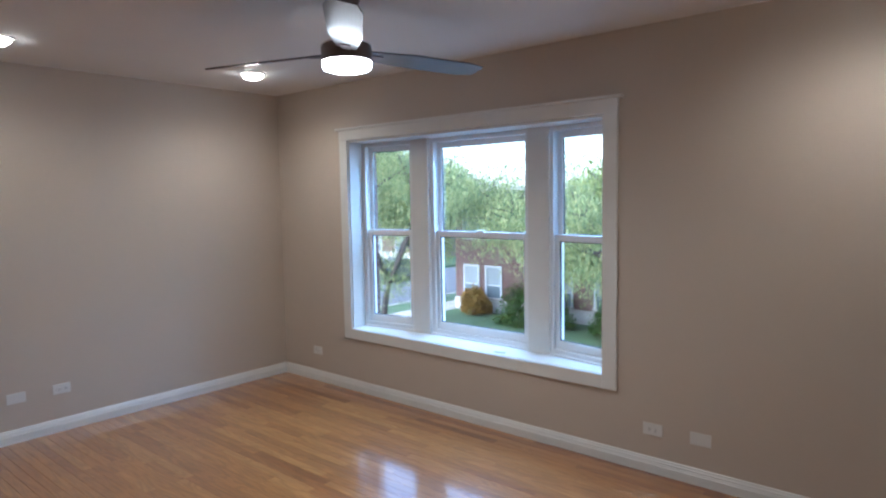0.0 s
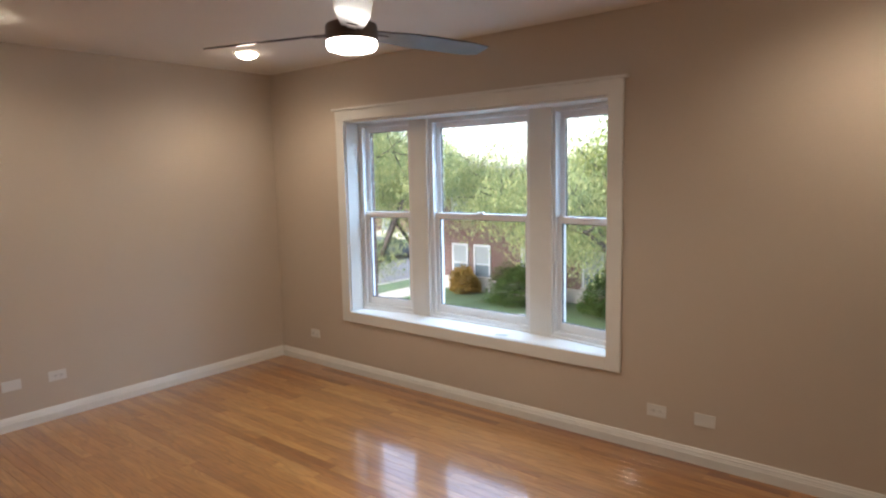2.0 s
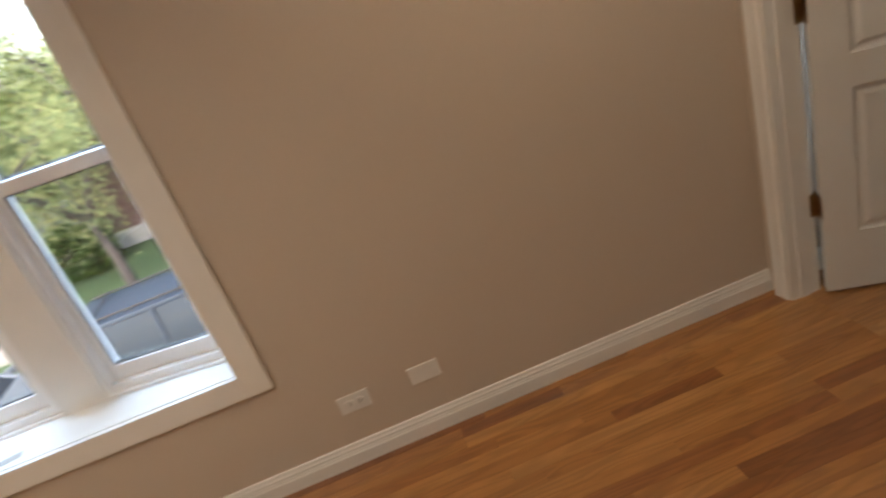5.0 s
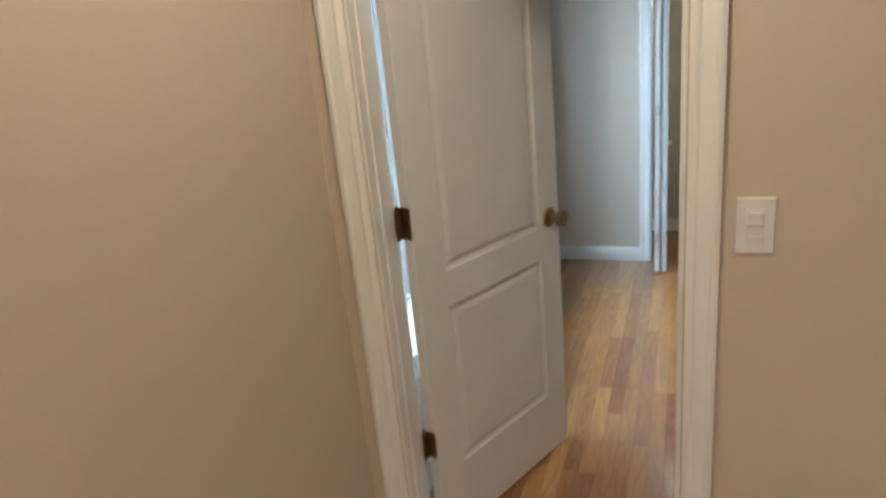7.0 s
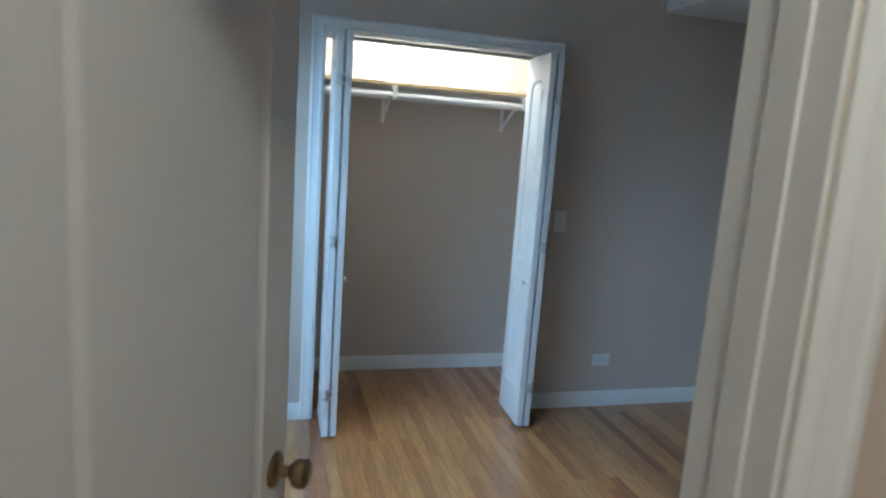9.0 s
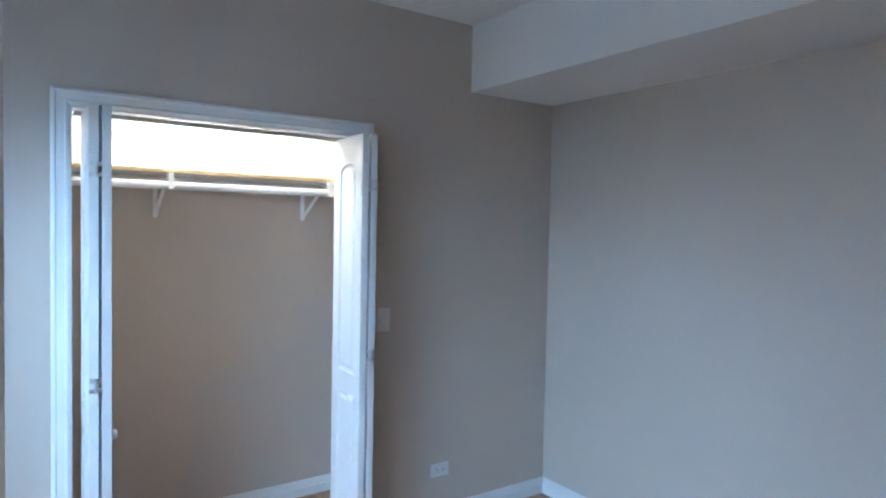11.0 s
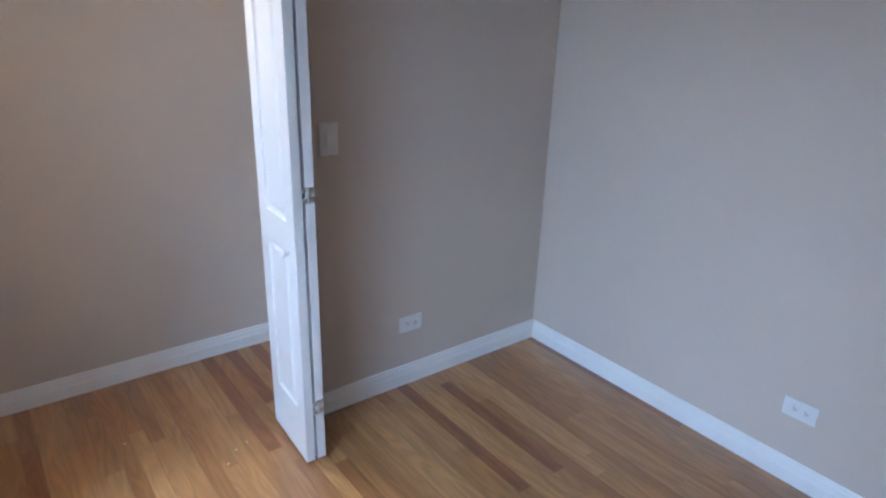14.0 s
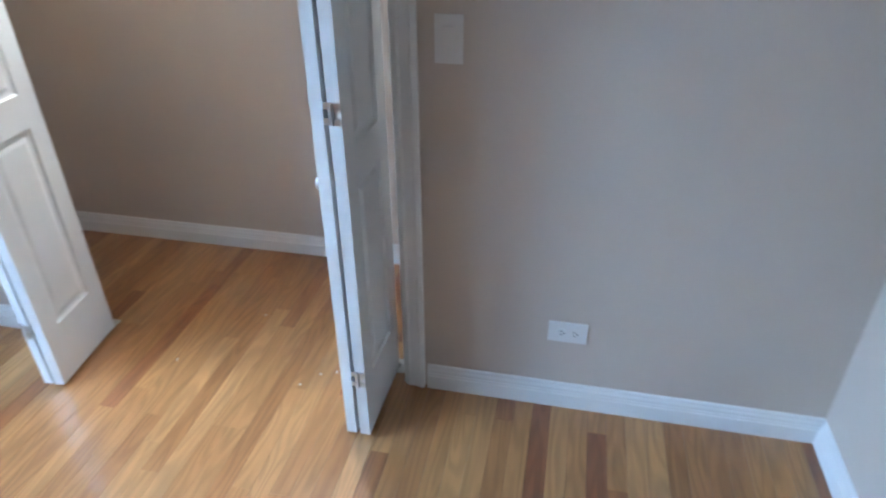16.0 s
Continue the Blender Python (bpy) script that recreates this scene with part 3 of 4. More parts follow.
bifold(1, KY0 - 0.038, (7.797, -0.672), -0.034, "white folding closet door folded open, small white knob")
bifold(-1, KY1 + 0.040, (7.797, -1.801), -0.012, "white folding closet door folded open, small white knob")
tagged(part("closet_door_track", boxes(((X2 + 0.035, KY1 + 0.013, KZ - 0.030), (X2 + 0.070, KY0 - 0.013, KZ - 0.0115))), NICKEL), "steel folding-door track under the closet head", "track")

# ---- closet fittings ----
shelf = empty("closet_shelf", pose(0, 0, 0), "white closet shelf with a raw wood front edge", "shelf")
part("board", boxes(((8.405, -2.08, 1.8200), (CL1, -0.0, 1.8380))), SHELFW, shelf)
part("front_edge", boxes(((8.402, -2.08, 1.8200), (8.4052, -0.0, 1.8385))), RAWWOOD, shelf, "raw yellowish wood edge")
part("cleat", boxes(((CL1 - 0.018, -2.08, 1.7580), (CL1, -0.0, 1.8200)), bevel=0.002), TRIM, shelf)
rod = empty("clothes_rod", pose(0, 0, 0), "white metal clothes rod under the shelf", "clothes rod")
bm = bmesh.new()
tube(bm, (8.405, -2.08, 1.7640), (8.405, -0.0, 1.7640), 0.0165, n=20)
smooth(part("pole", bm, VINYL, rod))


def shelf_bracket(y):
    b = empty("shelf_bracket", pose(0, y, 0), "white steel shelf and rod bracket", "bracket", "closet brackets")
    part("wall_arm", boxes(((CL1 - 0.004, -0.011, 1.615), (CL1, 0.011, 1.7580)), bevel=0.001), VINYL, b)
    part("top_arm", boxes(((8.42, -0.011, 1.8150), (CL1 - 0.018, 0.011, 1.8200))), VINYL, b)
    bm = extrude(bmesh.new(), ((-0.002, -0.009), (0.002, -0.009), (0.002, 0.009), (-0.002, 0.009)), (CL1 - 0.004, 0, 1.63), (8.44, 0, 1.8150), Vector((0.65, 0, 0.75)), (0, 1, 0))
    part("brace", bm, VINYL, b)
    hook = boxes(((8.383, -0.0125, 1.7440), (8.389, 0.0125, 1.8030)), ((8.383, -0.0125, 1.8020), (8.43, 0.0125, 1.8195)), ((8.386, -0.0125, 1.7440), (8.424, 0.0125, 1.7480)), bevel=0.001)
    part("rod_hook", hook, VINYL, b)
    return b


shelf_bracket(-1.06)
shelf_bracket(-1.845)

fix = empty("closet_light", pose(8.50, -1.25, 2.45), "porcelain lampholder with a lit bulb on the closet ceiling", "light fixture")
smooth(part("holder", lathe(bmesh.new(), ((0.0, 0), (0.055, 0), (0.055, -0.012), (0.03, -0.03), (0.022, -0.045), (0, -0.045))), PLATE, fix))
smooth(part("bulb", lathe(bmesh.new(), ((0.012, -0.045), (0.014, -0.06), (0.027, -0.085), (0.03, -0.105), (0.024, -0.127), (0, -0.137))), BULB, fix, "lit frosted bulb"))
lamp("closet_lamp", "POINT", pose(8.50, -1.25, 2.29), 3.9, (1.0, 0.94, 0.82), soft_size=0.03)

# ---- wall plates ----


def rect_plate(name, m, w, h, label, category, group):
    """Its own z is up the wall and -y away from it."""
    p = empty(name, m, label, category, group)
    part("cover", boxes(((-w / 2, -0.006, -h / 2), (w / 2, 0, h / 2)), bevel=0.002), PLATE, p)
    return p


def outlet(m, blank=False):
    p = rect_plate("wall_plate" if blank else "outlet", m, 0.115, 0.071, "blank white wall plate set sideways" if blank else "white double power outlet set sideways", "wall plate" if blank else "outlet", "wall plates")
    if blank:
        for u in (-0.04, 0.04):
            part("screw", tube(bmesh.new(), (u, -0.005, 0), (u, -0.0075, 0), 0.0035, n=10), PLATE, p)
        return p
    for u in (-0.0195, 0.0195):
        bm = bmesh.new()
        tube(bm, (u, -0.005, 0), (u, -0.0085, 0), 0.0165, 0.016, n=20)
        r = part("receptacle", bm, PLATE, p)
        s = boxes(((u - 0.005, -0.0091, 0.005), (u + 0.004, -0.0086, 0.0072)), ((u - 0.004, -0.0091, -0.0072), (u + 0.004, -0.0086, -0.005)))
        tube(s, (u + 0.009, -0.0086, 0), (u + 0.009, -0.0091, 0), 0.0028, n=8)
        part("slot", s, SLOT, r, "dark slots")
    bm = bmesh.new()
    tube(bm, (0, -0.005, 0), (0, -0.0075, 0), 0.003, n=10)
    part("screw", bm, PLATE, p)
    return p


outlet(pose(3.535, 0, 0.257))
outlet(pose(3.805, 0, 0.261), True)
outlet(pose(0.475, 0, 0.272))
outlet(pose(0, -1.91, 0.305, 0, 0, 90))
outlet(pose(0, -2.19, 0.305, 0, 0, 90), True)
outlet(pose(X2, -2.35, 0.292, 0, 0, -90))
outlet(pose(6.75, Y2, 0.291, 0, 0, 180))


def switch(m, rocker):
    p = rect_plate("light_switch", m, 0.071, 0.116, "white wall switch with a flat paddle" if rocker else "white wall dimmer switch with a small slider", "switch", "wall switches")
    part("bezel", boxes(((-0.0185, -0.0075, -0.035), (0.0185, -0.0055, 0.035)), bevel=0.001), PLATE, p)
    if rocker:
        bm = extrude(bmesh.new(), ((-0.0145, -0.031), (0.0145, -0.031), (0.0145, 0.031), (-0.0145, 0.031)), (0, -0.008, 0), (0, -0.0135, 0), (1, 0, 0))
        part("paddle", bm, PLATE, p)
    else:
        part("paddle", boxes(((-0.014, -0.0125, 0.004), (0.014, -0.008, 0.030)), bevel=0.002), PLATE, p)
        part("slider", boxes(((-0.012, -0.010, -0.026), (0.012, -0.008, -0.021)), bevel=0.001), PLATE, p)
    for z in (-0.048, 0.048):
        part("screw", tube(bmesh.new(), (0, -0.005, z), (0, -0.0072, z), 0.003, n=10), PLATE, p)
    return p


switch(pose(XP0, -0.972, 1.083, 0, 0, -90), False)
switch(pose(X2, -1.99, 1.126, 0, 0, -90), True)

# ---- ceiling lights ----


def downlight(x, y, power=7.0):
    d = empty("recessed_light", pose(x, y, H1), "round recessed ceiling light, lit warm white", "ceiling light", "recessed lights")
    smooth(part("trim_ring", lathe(bmesh.new(), ((0.075, 0.0), (0.095, 0.0), (0.097, -0.003), (0.092, -0.007), (0.079, -0.008), (0.075, -0.004))), PLATE, d, "white trim ring"))
    smooth(part("lens", lathe(bmesh.new(), ((0.0, -0.001), (0.0755, -0.001), (0.0755, -0.008), (0.066, -0.028), (0.04, -0.042), (0.0, -0.048))), LENS, d, "lit lens"))
    lamp("recessed_lamp", "SPOT", pose(x, y, H1 - 0.04), power, WARM, soft_size=0.075, beam=164)


# the two at y -3.9 and -4.4 are unseen, added to brighten walls and door
for x, y, p in ((0.76, -0.74, 7.0), (0.70, -2.34, 4.6), (0.72, -3.9, 2.6), (4.62, -0.62, 6.8), (4.4, -4.4, 5.0)):
    downlight(x, y, p)


def ceiling_fan(x, y):
    f = empty("ceiling_fan", pose(x, y, 0), "dark bronze three-blade ceiling fan with a lit lens", "ceiling fan")
    smooth(part("canopy", lathe(bmesh.new(), ((0.0, H1), (0.068, H1), (0.068, H1 - 0.02), (0.05, H1 - 0.05), (0.016, H1 - 0.062), (0.0, H1 - 0.062))), BRONZE, f))
    bm = bmesh.new()
    tube(bm, (0, 0, 2.34), (0, 0, H1 - 0.055), 0.0125, n=18)
    smooth(part("downrod", bm, BRONZE, f))
    smooth(part("motor_housing", lathe(bmesh.new(), ((0.0, 2.352), (0.03, 2.352), (0.034, 2.342), (0.098, 2.337), (0.114, 2.328), (0.118, 2.312), (0.118, 2.262), (0.115, 2.255), (0.0, 2.255)), 40), BRONZE, f))
    smooth(part("light_lens", lathe(bmesh.new(), ((0.114, 2.256), (0.115, 2.236), (0.108, 2.219), (0.08, 2.210), (0.0, 2.206)), 40), FANLENS, f, "lit white lens"))
    for a in (198, 78, -42):
        bm = bmesh.new()
        rows = []
        for i in range(15):
            r = 0.10 + (0.80 - 0.10) * i / 14
            half = 0.045 + 0.028 * min(1, i / 5) - (0.02 * max(0, i - 12) / 2)
            rows.append([bm.verts.new((r, s * half, dz)) for s, dz in ((-1, 0.0), (1, 0.0), (1, 0.007), (-1, 0.007))])
        for p, q in zip(rows, rows[1:]):
            for i in range(4):
                bm.faces.new((p[i], p[(i + 1) % 4], q[(i + 1) % 4], q[i]))
        bm.faces.new(rows[0])
        bm.faces.new(rows[-1])
        bmesh.ops.recalc_face_normals(bm, faces=bm.faces)
        b = part("blade", bm, BLADE, f, "dark glossy blade")
        b.matrix_local = pose(0, 0, 2.292, 0, 0, a) @ pose(0, 0, 0, -12, 0, 0)
        arm = boxes(((0.09, -0.022, -0.006), (0.19, 0.022, -0.001)), bevel=0.002)
        part("blade_arm", arm, BRONZE, b)
    lamp("fan_lamp", "SPOT", pose(x, y, 2.200), 9.0, (1.0, 0.9, 0.74), soft_size=0.11, beam=165)
    return f


ceiling_fan(2.65, -1.47)

# paint chips left on the floor
for i, (x, y, a) in enumerate(((8.0, -1.03, 20), (8.03, -1.55, 70), (8.05, -1.60, 10), (7.97, -1.50, 130), (8.30, -1.22, 45))):
    bm = bmesh.new()
    box(bm, (-0.004, -0.002, 0), (0.005, 0.0025, 0.0012), 0.0005)
    chip = part("paint_chip", bm, PAPER)
    chip.matrix_world = pose(x, y, 0.0001, 0, 0, a)
    tagged(chip, "tiny white paint chip lying on the oak floor", "debris", "paint chips")

# a scrap left on the window sill
bm = bmesh.new()
bmesh.ops.create_grid(bm, x_segments=6, y_segments=4, size=0.5)
for v in bm.verts:
    v.co = Vector((v.co.x * 0.085, v.co.y * 0.035, 0.0015 + 0.002 * abs(noise.noise(v.co * 6))))
scrap = part("paper_scrap", bm, mat("grey_paper", (0.38, 0.37, 0.35), 0.8, bump=0))
scrap.matrix_world = pose(2.42, 0.05, WZ0, 0, 0, 12)
scrap.modifiers.new("thick", "SOLIDIFY").thickness = 0.0012
tagged(scrap, "small grey paper scrap lying on the white sill", "paper")

# ---- outside ----
G = -3.55
R = G - 0.12
tagged(part("ground", boxes(((-300, -100, R - 0.3), (300, 500, R - 0.004))), GRASS), "flat grassy ground reaching far off", "ground", kind="structure")
tagged(part("road", boxes(((-120, 2.6, R - 0.01), (120, 10.3, R)), ((-25.0, 10.3, R - 0.01), (-16.6, 120, R))), ASPHALT), "grey asphalt street with a side street", "road", kind="structure")
tagged(part("ground_lawn_near", boxes(((-120, 0.46, R), (120, 2.45, G))), GRASS), "mown lawn in front of the house", "lawn", kind="structure")
tagged(part("ground_lawn", boxes(((-16.4, 10.45, R), (120, 12.55, G)), ((-13.4, 13.85, R), (120, 60, G)), ((-16.4, 12.55, R), (-14.9, 60, G))), GRASS), "mown lawn across the street", "lawn", kind="structure")
tagged(part("ground_lawn_far", boxes(((-120, 10.45, R), (-25.2, 60, G))), GRASS), "mown lawn beyond the side street", "lawn", kind="structure")
tagged(part("pavement", boxes(((-14.9, 12.55, R), (120, 13.85, G + 0.004)), ((-14.9, 13.85, R), (-13.4, 60, G + 0.004))), CONCRETE), "pale concrete pavement", "pavement", kind="structure")
tagged(part("kerb", boxes(((-16.6, 10.3, R), (120, 10.45, G + 0.006)), ((-16.6, 10.45, R), (-16.4, 60, G + 0.006)), ((-120, 2.45, R), (120, 2.6, G + 0.006))), CONCRETE), "concrete kerb along the street", "kerb", kind="structure")


def tree(x, y, height, spread, seed, leaves, material, trunk_r=0.16, bare=2.0):
    """A trunk that forks into limbs and twigs, and a loose crown of small hanging leaf sprays."""
    rng = random.Random(seed)
    t = empty("tree", pose(x, y, G), "street tree with loose yellow-green autumn leaves", "tree", "street trees")
    bm = bmesh.new()
    tips = []

    def limb(p, d, length, r, level):
        q, steps = p, 4
        for i in range(steps):
            d = (d + Vector((rng.uniform(-1, 1), rng.uniform(-1, 1), rng.uniform(-0.5, 0.7))) * 0.16).normalized()
            n = q + d * (length / steps)
            tube(bm, q, n, r * (1 - 0.13 * i), r * (1 - 0.13 * (i + 1)), n=7 if level < 2 else 4, caps=False)
            q = n
            if level >= 1:
                tips.append(q)
        if level < 3:
            for i in range(4 if level == 0 else 3):
                a = rng.uniform(0, 2 * math.pi) if level else 2 * math.pi * (i + rng.uniform(-0.25, 0.25)) / 4
                out = Vector((math.cos(a), math.sin(a), rng.uniform(0.3, 1.0) if level == 0 else rng.uniform(-0.25, 0.6)))
                limb(q, (d * 0.5 + out).normalized(), length * rng.uniform(0.55, 0.85) * (spread if level == 0 else 1), r * 0.52, level + 1)

    limb(Vector((0, 0, -0.05)), Vector((0.03, 0.02, 1)), bare, trunk_r, 0)
    top = max(p.z for p in tips)
    k = height / top
    for v in bm.verts:
        if v.co.z > bare:
            v.co.z = bare + (v.co.z - bare) * (height - bare) / max(0.1, top - bare)
    part("trunk", bm, BARK, t)
    verts, faces = [], []
    clumps = [p for p in tips if rng.random() < 0.42]
    for i in range(int(leaves * 1.5)):
        c = rng.choice(clumps)
        z = bare + (c.z - bare) * (height - bare) / max(0.1, top - bare) if c.z > bare else c.z
        c = Vector((c.x, c.y, z)) + Vector((rng.gauss(0, 0.40), rng.gauss(0, 0.40), rng.gauss(-0.45, 0.42)))
        a = rng.uniform(0, 2 * math.pi)
        u = Vector((math.cos(a), math.sin(a), rng.uniform(-0.5, 0.5))) * rng.uniform(0.013, 0.028)
        w = Vector((rng.uniform(-0.6, 0.6), rng.uniform(-0.6, 0.6), -1)).normalized() * rng.uniform(0.03, 0.085)
        n = len(verts)
        verts += [tuple(c - w), tuple(c + u), tuple(c + w), tuple(c - u)]
        faces.append((n, n + 1, n + 2, n + 3))
    me = bpy.data.meshes.new("crown")
    me.from_pydata(verts, [], faces)
    me.materials.append(material)
    cr = new("crown", me)
    cr.parent = t
    tagged(cr, "loose yellow-green leaves", kind="stuff")
    return t


tree(-2.5, 14.2, 8.4, 1.45, 3, 20000, LOCUST, 0.17, 2.1)
tree(-11.6, 12.2, 8.6, 1.4, 5, 18000, LOCUST, 0.17, 2.2)
tree(-7.3, 17.8, 6.7, 1.7, 9, 26000, LOCUST, 0.13, 2.0)
tree(-15.7, 20.5, 7.6, 1.3, 12, 14000, LOCUST2, 0.15, 2.4)
tree(-12.6, 16.2, 7.4, 1.4, 31, 16000, LOCUST, 0.12, 2.6)
tree(-4.4, 18.0, 7.2, 1.6, 33, 20000, LOCUST2, 0.12, 2.2)
tree(1.6, 16.4, 8.4, 1.3, 15, 14000, LOCUST2, 0.16, 2.4)
tree(-29.0, 27.0, 9.5, 1.3, 21, 9000, LOCUST2, 0.2, 2.8)


def bush(x, y, rx, ry, h, seed, leaves, material, label):
    rng = random.Random(seed)
    b = empty("bush", pose(x, y, G), label, "bush", "garden bushes")
    bm = bmesh.new()
    for i in range(9):
        a = 2 * math.pi * i / 9
        tube(bm, (0.08 * math.cos(a), 0.08 * math.sin(a), -0.03), (rx * 0.6 * math.cos(a), ry * 0.6 * math.sin(a), h * rng.uniform(0.5, 0.85)), 0.02, 0.006, n=5)
    part("stems", bm, BARK, b)
    verts, faces = [], []
    lumps = [(rng.uniform(0, 2 * math.pi), rng.uniform(0.2, 1.0), rng.uniform(0.75, 1.12)) for _ in range(14)]
    for i in range(leaves):
        a, e = rng.uniform(0, 2 * math.pi), math.asin(rng.uniform(0, 1))
        k = 0.88 + 0.12 * math.sin(3 * a + seed) * math.cos(4 * e) + 0.07 * math.sin(7 * a + 5 * e)
        k *= rng.uniform(0.72, 1.04)
        c = Vector((rx * k * math.cos(a) * math.cos(e), ry * k * math.sin(a) * math.cos(e), 0.08 + h * k * math.sin(e)))
        t = rng.uniform(0, 2 * math.pi)
        u = Vector((math.cos(t), math.sin(t), rng.uniform(-0.7, 0.7))) * rng.uniform(0.03, 0.055)
        w = Vector((-math.sin(t), math.cos(t), rng.uniform(-0.9, 0.9))).normalized() * rng.uniform(0.045, 0.09)
        n = len(verts)
        verts += [tuple(c - w), tuple(c + u), tuple(c + w), tuple(c - u)]
        faces.append((n, n + 1, n + 2, n + 3))
    me = bpy.data.meshes.new("foliage")
    me.from_pydata(verts, [], faces)
    me.materials.append(material)
    f = new("foliage", me)
    f.parent = b
    tagged(f, kind="stuff")
    return b


bush(-8.4, 17.5, 1.75, 1.15, 1.75, 2, 5200, BUSHG, "rounded green garden bush on the lawn")
bush(-4.75, 17.6, 1.3, 1.05, 1.75, 4, 4200, BUSHG, "rounded green garden bush on the lawn")
bush(-11.85, 18.2, 0.85, 0.6, 1.2, 6, 3200, BUSHO, "yellow-orange autumn bush beside the brick house")
bush(0.2, 17.5, 1.5, 1.2, 1.5, 8, 4000, BUSHG, "rounded green garden bush on the lawn")


def house(name, x0, x1, y, depth, storeys, cols, label, face=-1):
    """A flat-roofed brick house: walls, stone bands, a cornice, and double-hung windows sunk into the wall."""
    h = empty(name, pose(0, 0, 0), label, "house", "brick houses")
    top = G + 0.15 + storeys * 2.58
    part("wall", boxes(((x0, y, G - 0.1), (x1, y + depth, top))), BRICK, h)
    part("plinth", boxes(((x0 - 0.05, y - 0.06, G - 0.1), (x1 + 0.05, y, G + 0.55))), STONE, h, "pale stone plinth")
    part("cornice", boxes(((x0 - 0.25, y - 0.35, top), (x1 + 0.25, y + depth + 0.2, top + 0.18)), ((x0 - 0.12, y - 0.18, top - 0.22), (x1 + 0.12, y, top)), bevel=0.02), STONE, h, "projecting pale cornice")
    for s in range(storeys):
        z0 = G + 0.72 + s * 2.58
        for i, x in enumerate(cols):
            w, hh = 0.72, 1.26
            win = part("window", boxes(((x - w / 2 - 0.09, y - 0.05, z0 - 0.06), (x - w / 2, y, z0 + hh + 0.09)), ((x + w / 2, y - 0.05, z0 - 0.06), (x + w / 2 + 0.09, y, z0 + hh + 0.09)),
                                            ((x - w / 2, y - 0.05, z0 + hh), (x + w / 2, y, z0 + hh + 0.09)), ((x - w / 2, y - 0.04, z0 + hh * 0.36), (x + w / 2, y, z0 + hh * 0.36 + 0.06))), WINW, h, "white sash window")
            part("window_sill", boxes(((x - w / 2 - 0.14, y - 0.10, z0 - 0.13), (x + w / 2 + 0.14, y, z0 - 0.06)), bevel=0.01), STONE, win)
            part("pane", boxes(((x - w / 2, y - 0.015, z0 - 0.06), (x + w / 2, y - 0.002, z0 + hh * 0.36))), DARKPANE, win, "dark lower pane")
            part("blind", boxes(((x - w / 2, y - 0.02, z0 + hh * 0.36 + 0.06), (x + w / 2, y - 0.002, z0 + hh))), BLIND, win, "pale drawn blind")
    return h


house("brick_house", -13.5, 0.3, 18.9, 11, 2, (-12.58, -11.37, -8.9, -7.9, -6.1, -5.0, -2.6, -1.5), "two-storey red brick house with white windows across the street")
house("brick_house", 2.2, 15.0, 19.4, 11, 2, (3.6, 5.3, 8.0, 9.7, 12.2), "two-storey red brick house beside the first")
house("brick_house", -52.0, -29.5, 34.0, 11, 2, (-49, -46.5, -43, -40.5, -37, -34.5, -32), "red brick house beyond the side street")


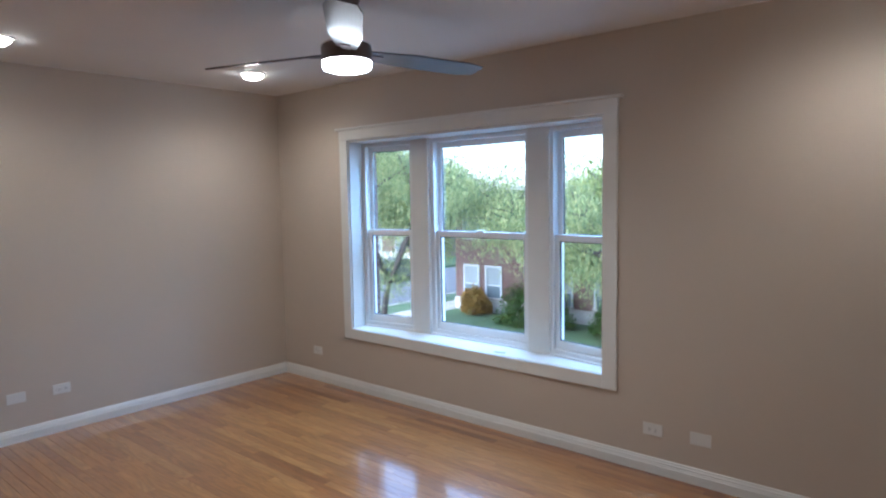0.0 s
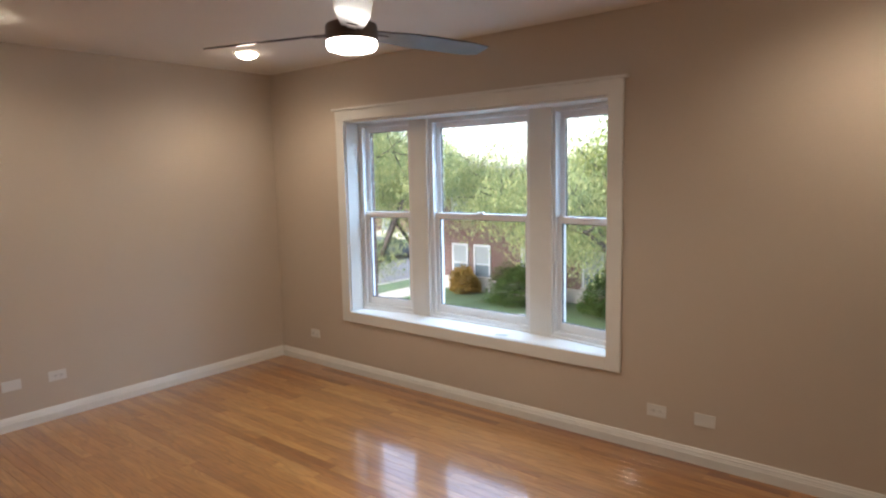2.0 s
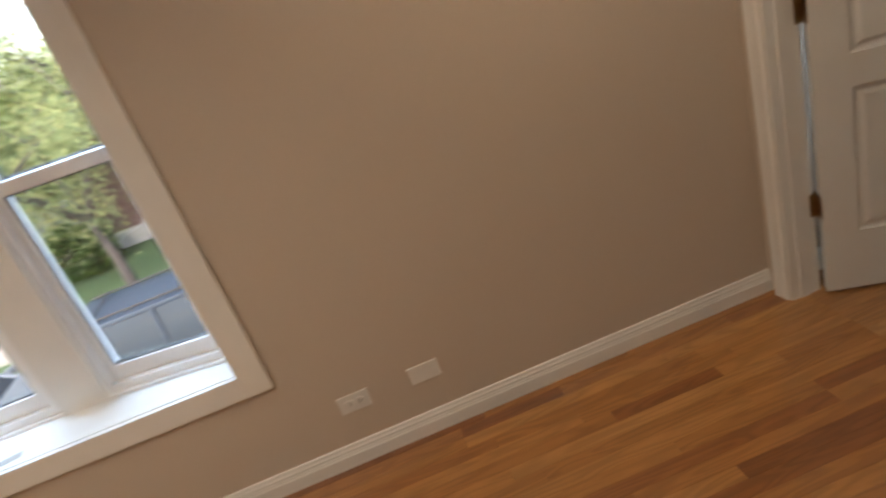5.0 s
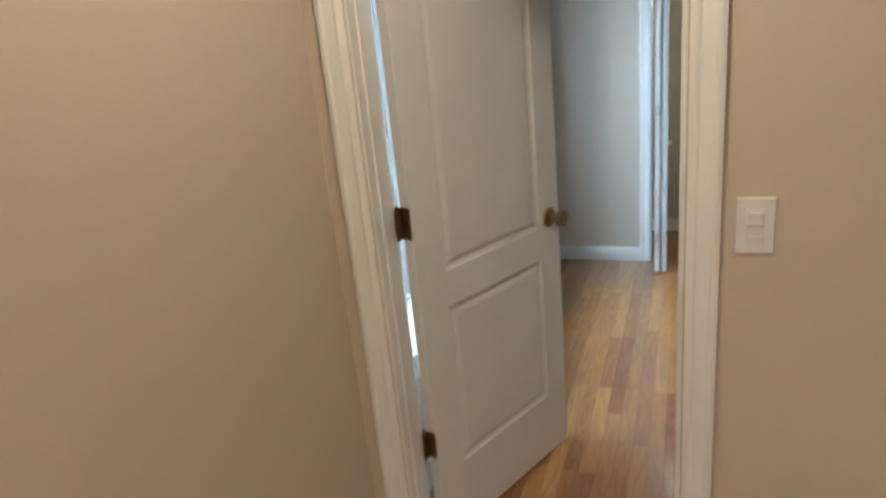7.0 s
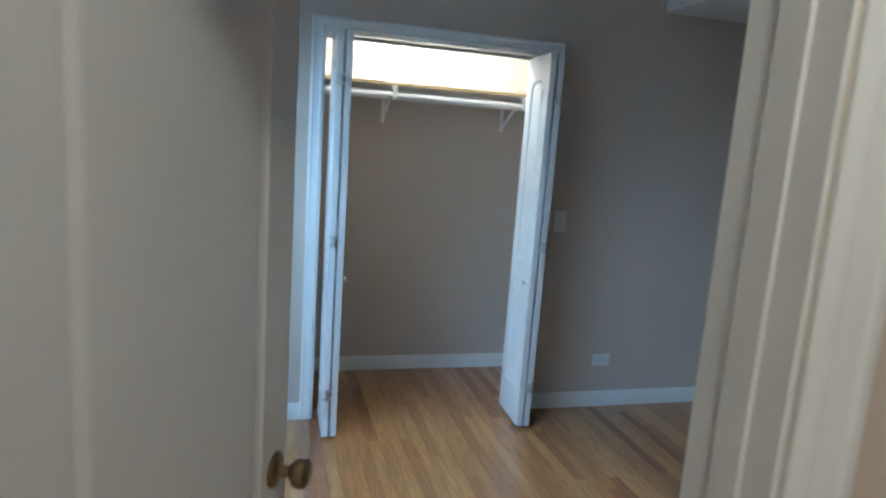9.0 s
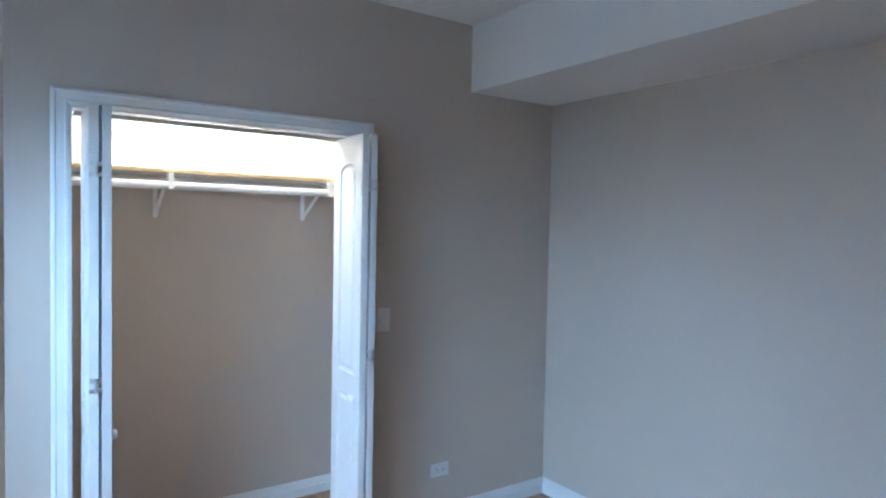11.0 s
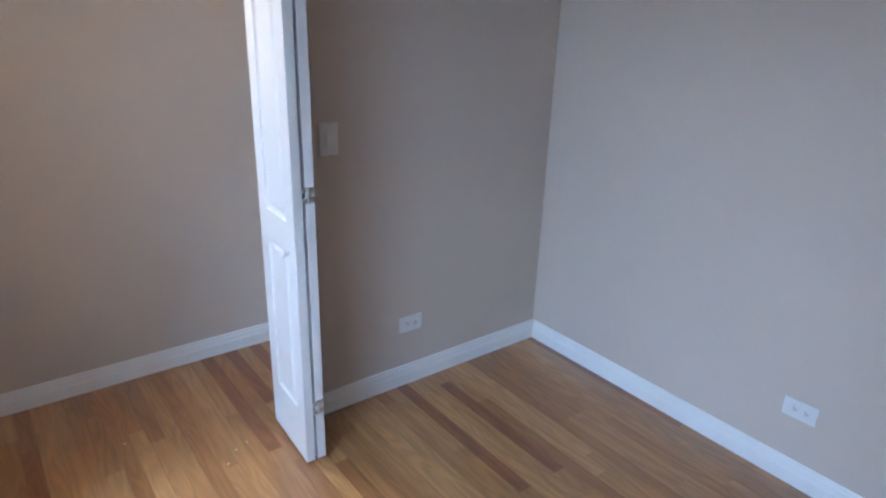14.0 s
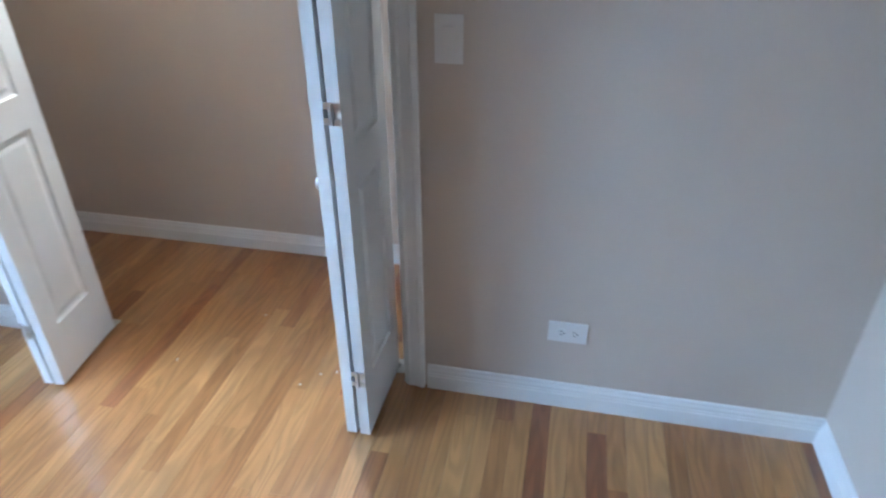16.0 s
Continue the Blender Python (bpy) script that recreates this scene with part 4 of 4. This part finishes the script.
def car(m, paint, label, tall=False):
    """Length along x, nose at +x."""
    c = empty("car", m, label, "car", "parked cars")
    L, W = (4.6, 1.84) if tall else (4.5, 1.76)
    ht = 1.72 if tall else 1.38
    belt = 0.98 if tall else 0.88

    def hull(line, half_low, half_top, z_mid):
        bm = bmesh.new()
        sides = []
        for s in (-1, 1):
            sides.append([bm.verts.new((x, s * (half_low if z < z_mid else half_top), z)) for x, z in line])
        a, b = sides
        k = len(line)
        for i in range(k):
            bm.faces.new((a[i], a[(i + 1) % k], b[(i + 1) % k], b[i]))
        bm.faces.new(list(reversed(a)))
        bm.faces.new(b)
        bmesh.ops.recalc_face_normals(bm, faces=bm.faces)
        bmesh.ops.bevel(bm, geom=list(bm.edges), offset=0.035, segments=2, affect="EDGES", profile=0.6)
        return bm

    low = [(-L / 2, 0.32), (L / 2 - 0.08, 0.28), (L / 2, 0.5), (L / 2 - 0.06, 0.70), (1.05, belt - 0.03), (-1.6 if not tall else -2.1, belt), (-L / 2 + 0.04, belt - 0.06)]
    smooth(part("body", hull(low, W / 2, W / 2 - 0.05, 0.6), paint, c), 30)
    if tall:
        cab = [(1.05, belt - 0.06), (0.35, ht - 0.06), (-2.0, ht - 0.08), (-2.24, belt - 0.06)]
        roof = [(0.42, ht - 0.09), (0.36, ht), (-1.96, ht - 0.02), (-2.02, ht - 0.11)]
    else:
        cab = [(1.05, belt - 0.06), (0.2, ht - 0.05), (-1.1, ht - 0.06), (-1.85, belt - 0.06)]
        roof = [(0.24, ht - 0.08), (0.16, ht), (-1.06, ht - 0.01), (-1.14, ht - 0.09)]
    smooth(part("cabin_glass", hull(cab, W / 2 - 0.10, W / 2 - 0.22, belt + 0.1), CARGLASS, c, "dark car windows"), 30)
    smooth(part("roof", hull(roof, W / 2 - 0.2, W / 2 - 0.2, belt), paint, c), 30)
    for s in (-1, 1):
        bm = bmesh.new()
        top_x, bot_x = cab[2][0], cab[3][0]
        for (xa, za), (xb, zb) in (((cab[0][0], cab[0][1]), (cab[1][0], cab[1][1])), ((cab[3][0], cab[3][1]), (cab[2][0], cab[2][1])), ((-0.5, belt - 0.04), (-0.5, ht - 0.05))):
            tube(bm, (xa, s * (W / 2 - 0.10), za), (xb, s * (W / 2 - 0.205), zb), 0.04, n=8)
        part("pillar", bm, paint, c)
        part("headlight", boxes(((L / 2 - 0.22, s * (W / 2 - 0.42) - 0.16, 0.60), (L / 2 - 0.03, s * (W / 2 - 0.42) + 0.16, 0.70)), bevel=0.02), CLEARLENS, c, "clear headlight")
        part("tail_light", boxes(((-L / 2 - 0.01, s * (W / 2 - 0.2) - 0.12, 0.68), (-L / 2 + 0.16, s * (W / 2 - 0.2) + 0.12, 0.86)), bevel=0.02), REDLENS, c, "red tail light")
        part("mirror", boxes(((0.78, s * (W / 2 + 0.06) - 0.09, belt - 0.02), (0.92, s * (W / 2 + 0.06) + 0.09, belt + 0.12)), bevel=0.03), paint, c)
        if tall:
            bm = bmesh.new()
            tube(bm, (0.2, s * 0.6, ht + 0.05), (-1.8, s * 0.6, ht + 0.04), 0.02, n=10)
            for x in (0.15, -0.8, -1.75):
                tube(bm, (x, s * 0.6, ht - 0.03), (x, s * 0.6, ht + 0.05), 0.018, n=8)
            part("roof_rail", bm, RUBBER, c, "black roof rail")
        for x in (L / 2 - 0.85, -L / 2 + 0.85):
            turn = pose(x, s * (W / 2 - 0.1), 0.32, 90, 0, 0)
            ty = part("wheel", lathe(bmesh.new(), ((0.2, -0.1), (0.3, -0.1), (0.325, -0.07), (0.325, 0.07), (0.3, 0.1), (0.2, 0.1)), 24, turn), RUBBER, c, "black tyre")
            part("rim", lathe(bmesh.new(), ((0.0, -0.07), (0.19, -0.09), (0.2, -0.1), (0.2, 0.1), (0.19, 0.09), (0.0, 0.07)), 20, turn), NICKEL, ty, "alloy rim")
    if tall:
        for x in (0.0, -1.5):
            bm = bmesh.new()
            tube(bm, (x, -0.62, ht + 0.06), (x, 0.62, ht + 0.06), 0.018, n=8)
            part("cross_bar", bm, RUBBER, c)
    return c


car(pose(-4.4, 8.9, R), SILVER, "silver-grey saloon car parked at the kerb")
car(pose(0.4, 8.9, R), SLATE, "slate-blue estate car with roof bars parked at the kerb", True)
car(pose(-12.0, 8.9, R), GREYCAR, "dark grey saloon car parked at the kerb")
car(pose(-23.4, 25.2, R, 0, 0, 90), GREYCAR, "grey car parked in the side street")
car(pose(-23.5, 19.6, R, 0, 0, 90), GREYCAR, "grey car parked in the side street", True)

# a crumpled sheet lying on the lawn
bm = bmesh.new()
bmesh.ops.create_grid(bm, x_segments=10, y_segments=5, size=0.5)
for v in bm.verts:
    v.co = Vector((v.co.x * 0.48, v.co.y * 0.24, 0.03 + 0.05 * noise.noise(v.co * 5)))
litter = part("paper_sheet", bm, PAPER)
litter.matrix_world = pose(-7.5, 15.7, G, 0, 0, 25)
sol = litter.modifiers.new("thick", "SOLIDIFY")
sol.thickness = 0.01
tagged(litter, "crumpled white sheet lying on the lawn", "paper")

# ---- oak strip floors, last ----
STRIP, THICK = 0.057, 0.019


def strip_mesh(length):
    bm = bmesh.new()
    w, g, b = STRIP / 2, 0.0002, 0.0006
    prof = ((-w + g, -THICK), (w - g, -THICK), (w - g, -b), (w - g - b, 0), (-w + g + b, 0), (-w + g, -b))
    extrude(bm, prof, (g, 0, 0), (length - g, 0, 0), (0, 1, 0))
    return bm


STRIPS = {}


def lay_floor(name, label, x0, units, rows, single_rows, seed, wood_material):
    """Strips along x from x0, in rows from the window wall; lengths in tenths of a metre."""
    rng = random.Random(seed)
    y1 = 0.01
    fl = tagged(part(name, boxes(((x0, y1 - rows * STRIP, -0.1), (x0 + units * 0.1, y1, -THICK - 0.001))), SUB), label, "floor", kind="structure")
    rest = bmesh.new()
    for r in range(rows):
        y = y1 - (r + 0.5) * STRIP
        at = 0
        first = True
        while at < units:
            n = rng.choice((4, 5, 6, 7, 8, 9, 10, 12, 14)) if not first else rng.choice((3, 5, 7, 9, 11))
            first = False
            if units - at - n < 3:
                n = units - at
            if r < single_rows:
                key = (name, n)
                if key not in STRIPS:
                    STRIPS[key] = mesh_of("plank", strip_mesh(n * 0.1), wood_material)
                p = new("plank", STRIPS[key])
                p.parent = fl
                p.location = (x0 + at * 0.1, y, 0)
            else:
                boxes_into(rest, x0 + at * 0.1, x0 + (at + n) * 0.1, y)
            at += n
    if len(rest.verts):
        tagged(part("more_planks", rest, OAKJ, fl), kind="stuff")
    else:
        rest.free()
    return fl


def boxes_into(bm, xa, xb, y):
    w = STRIP / 2 - 0.0002
    v = [bm.verts.new(p) for p in ((xa, y - w, 0), (xb, y - w, 0), (xb, y + w, 0), (xa, y + w, 0), (xa, y - w, -THICK), (xb, y - w, -THICK), (xb, y + w, -THICK), (xa, y + w, -THICK))]
    for f in ((0, 1, 2, 3), (0, 4, 5, 1), (1, 5, 6, 2), (2, 6, 7, 3), (3, 7, 4, 0)):
        bm.faces.new([v[i] for i in f])


lay_floor("floor_living", "glossy varnished red oak strip floor", -0.05, 53, 106, 46, 4, OAK)
lay_floor("floor_bedroom", "varnished red oak strip floor, toned lighter for the bedroom's light", 5.25, 36, 57, 57, 8, OAKLIT)
tagged(part("floor_hall", boxes(((5.25, -6.0, -0.1), (7.0, -3.235, 0))), OAKJ), "plain oak floor of the entry", "floor", kind="structure")
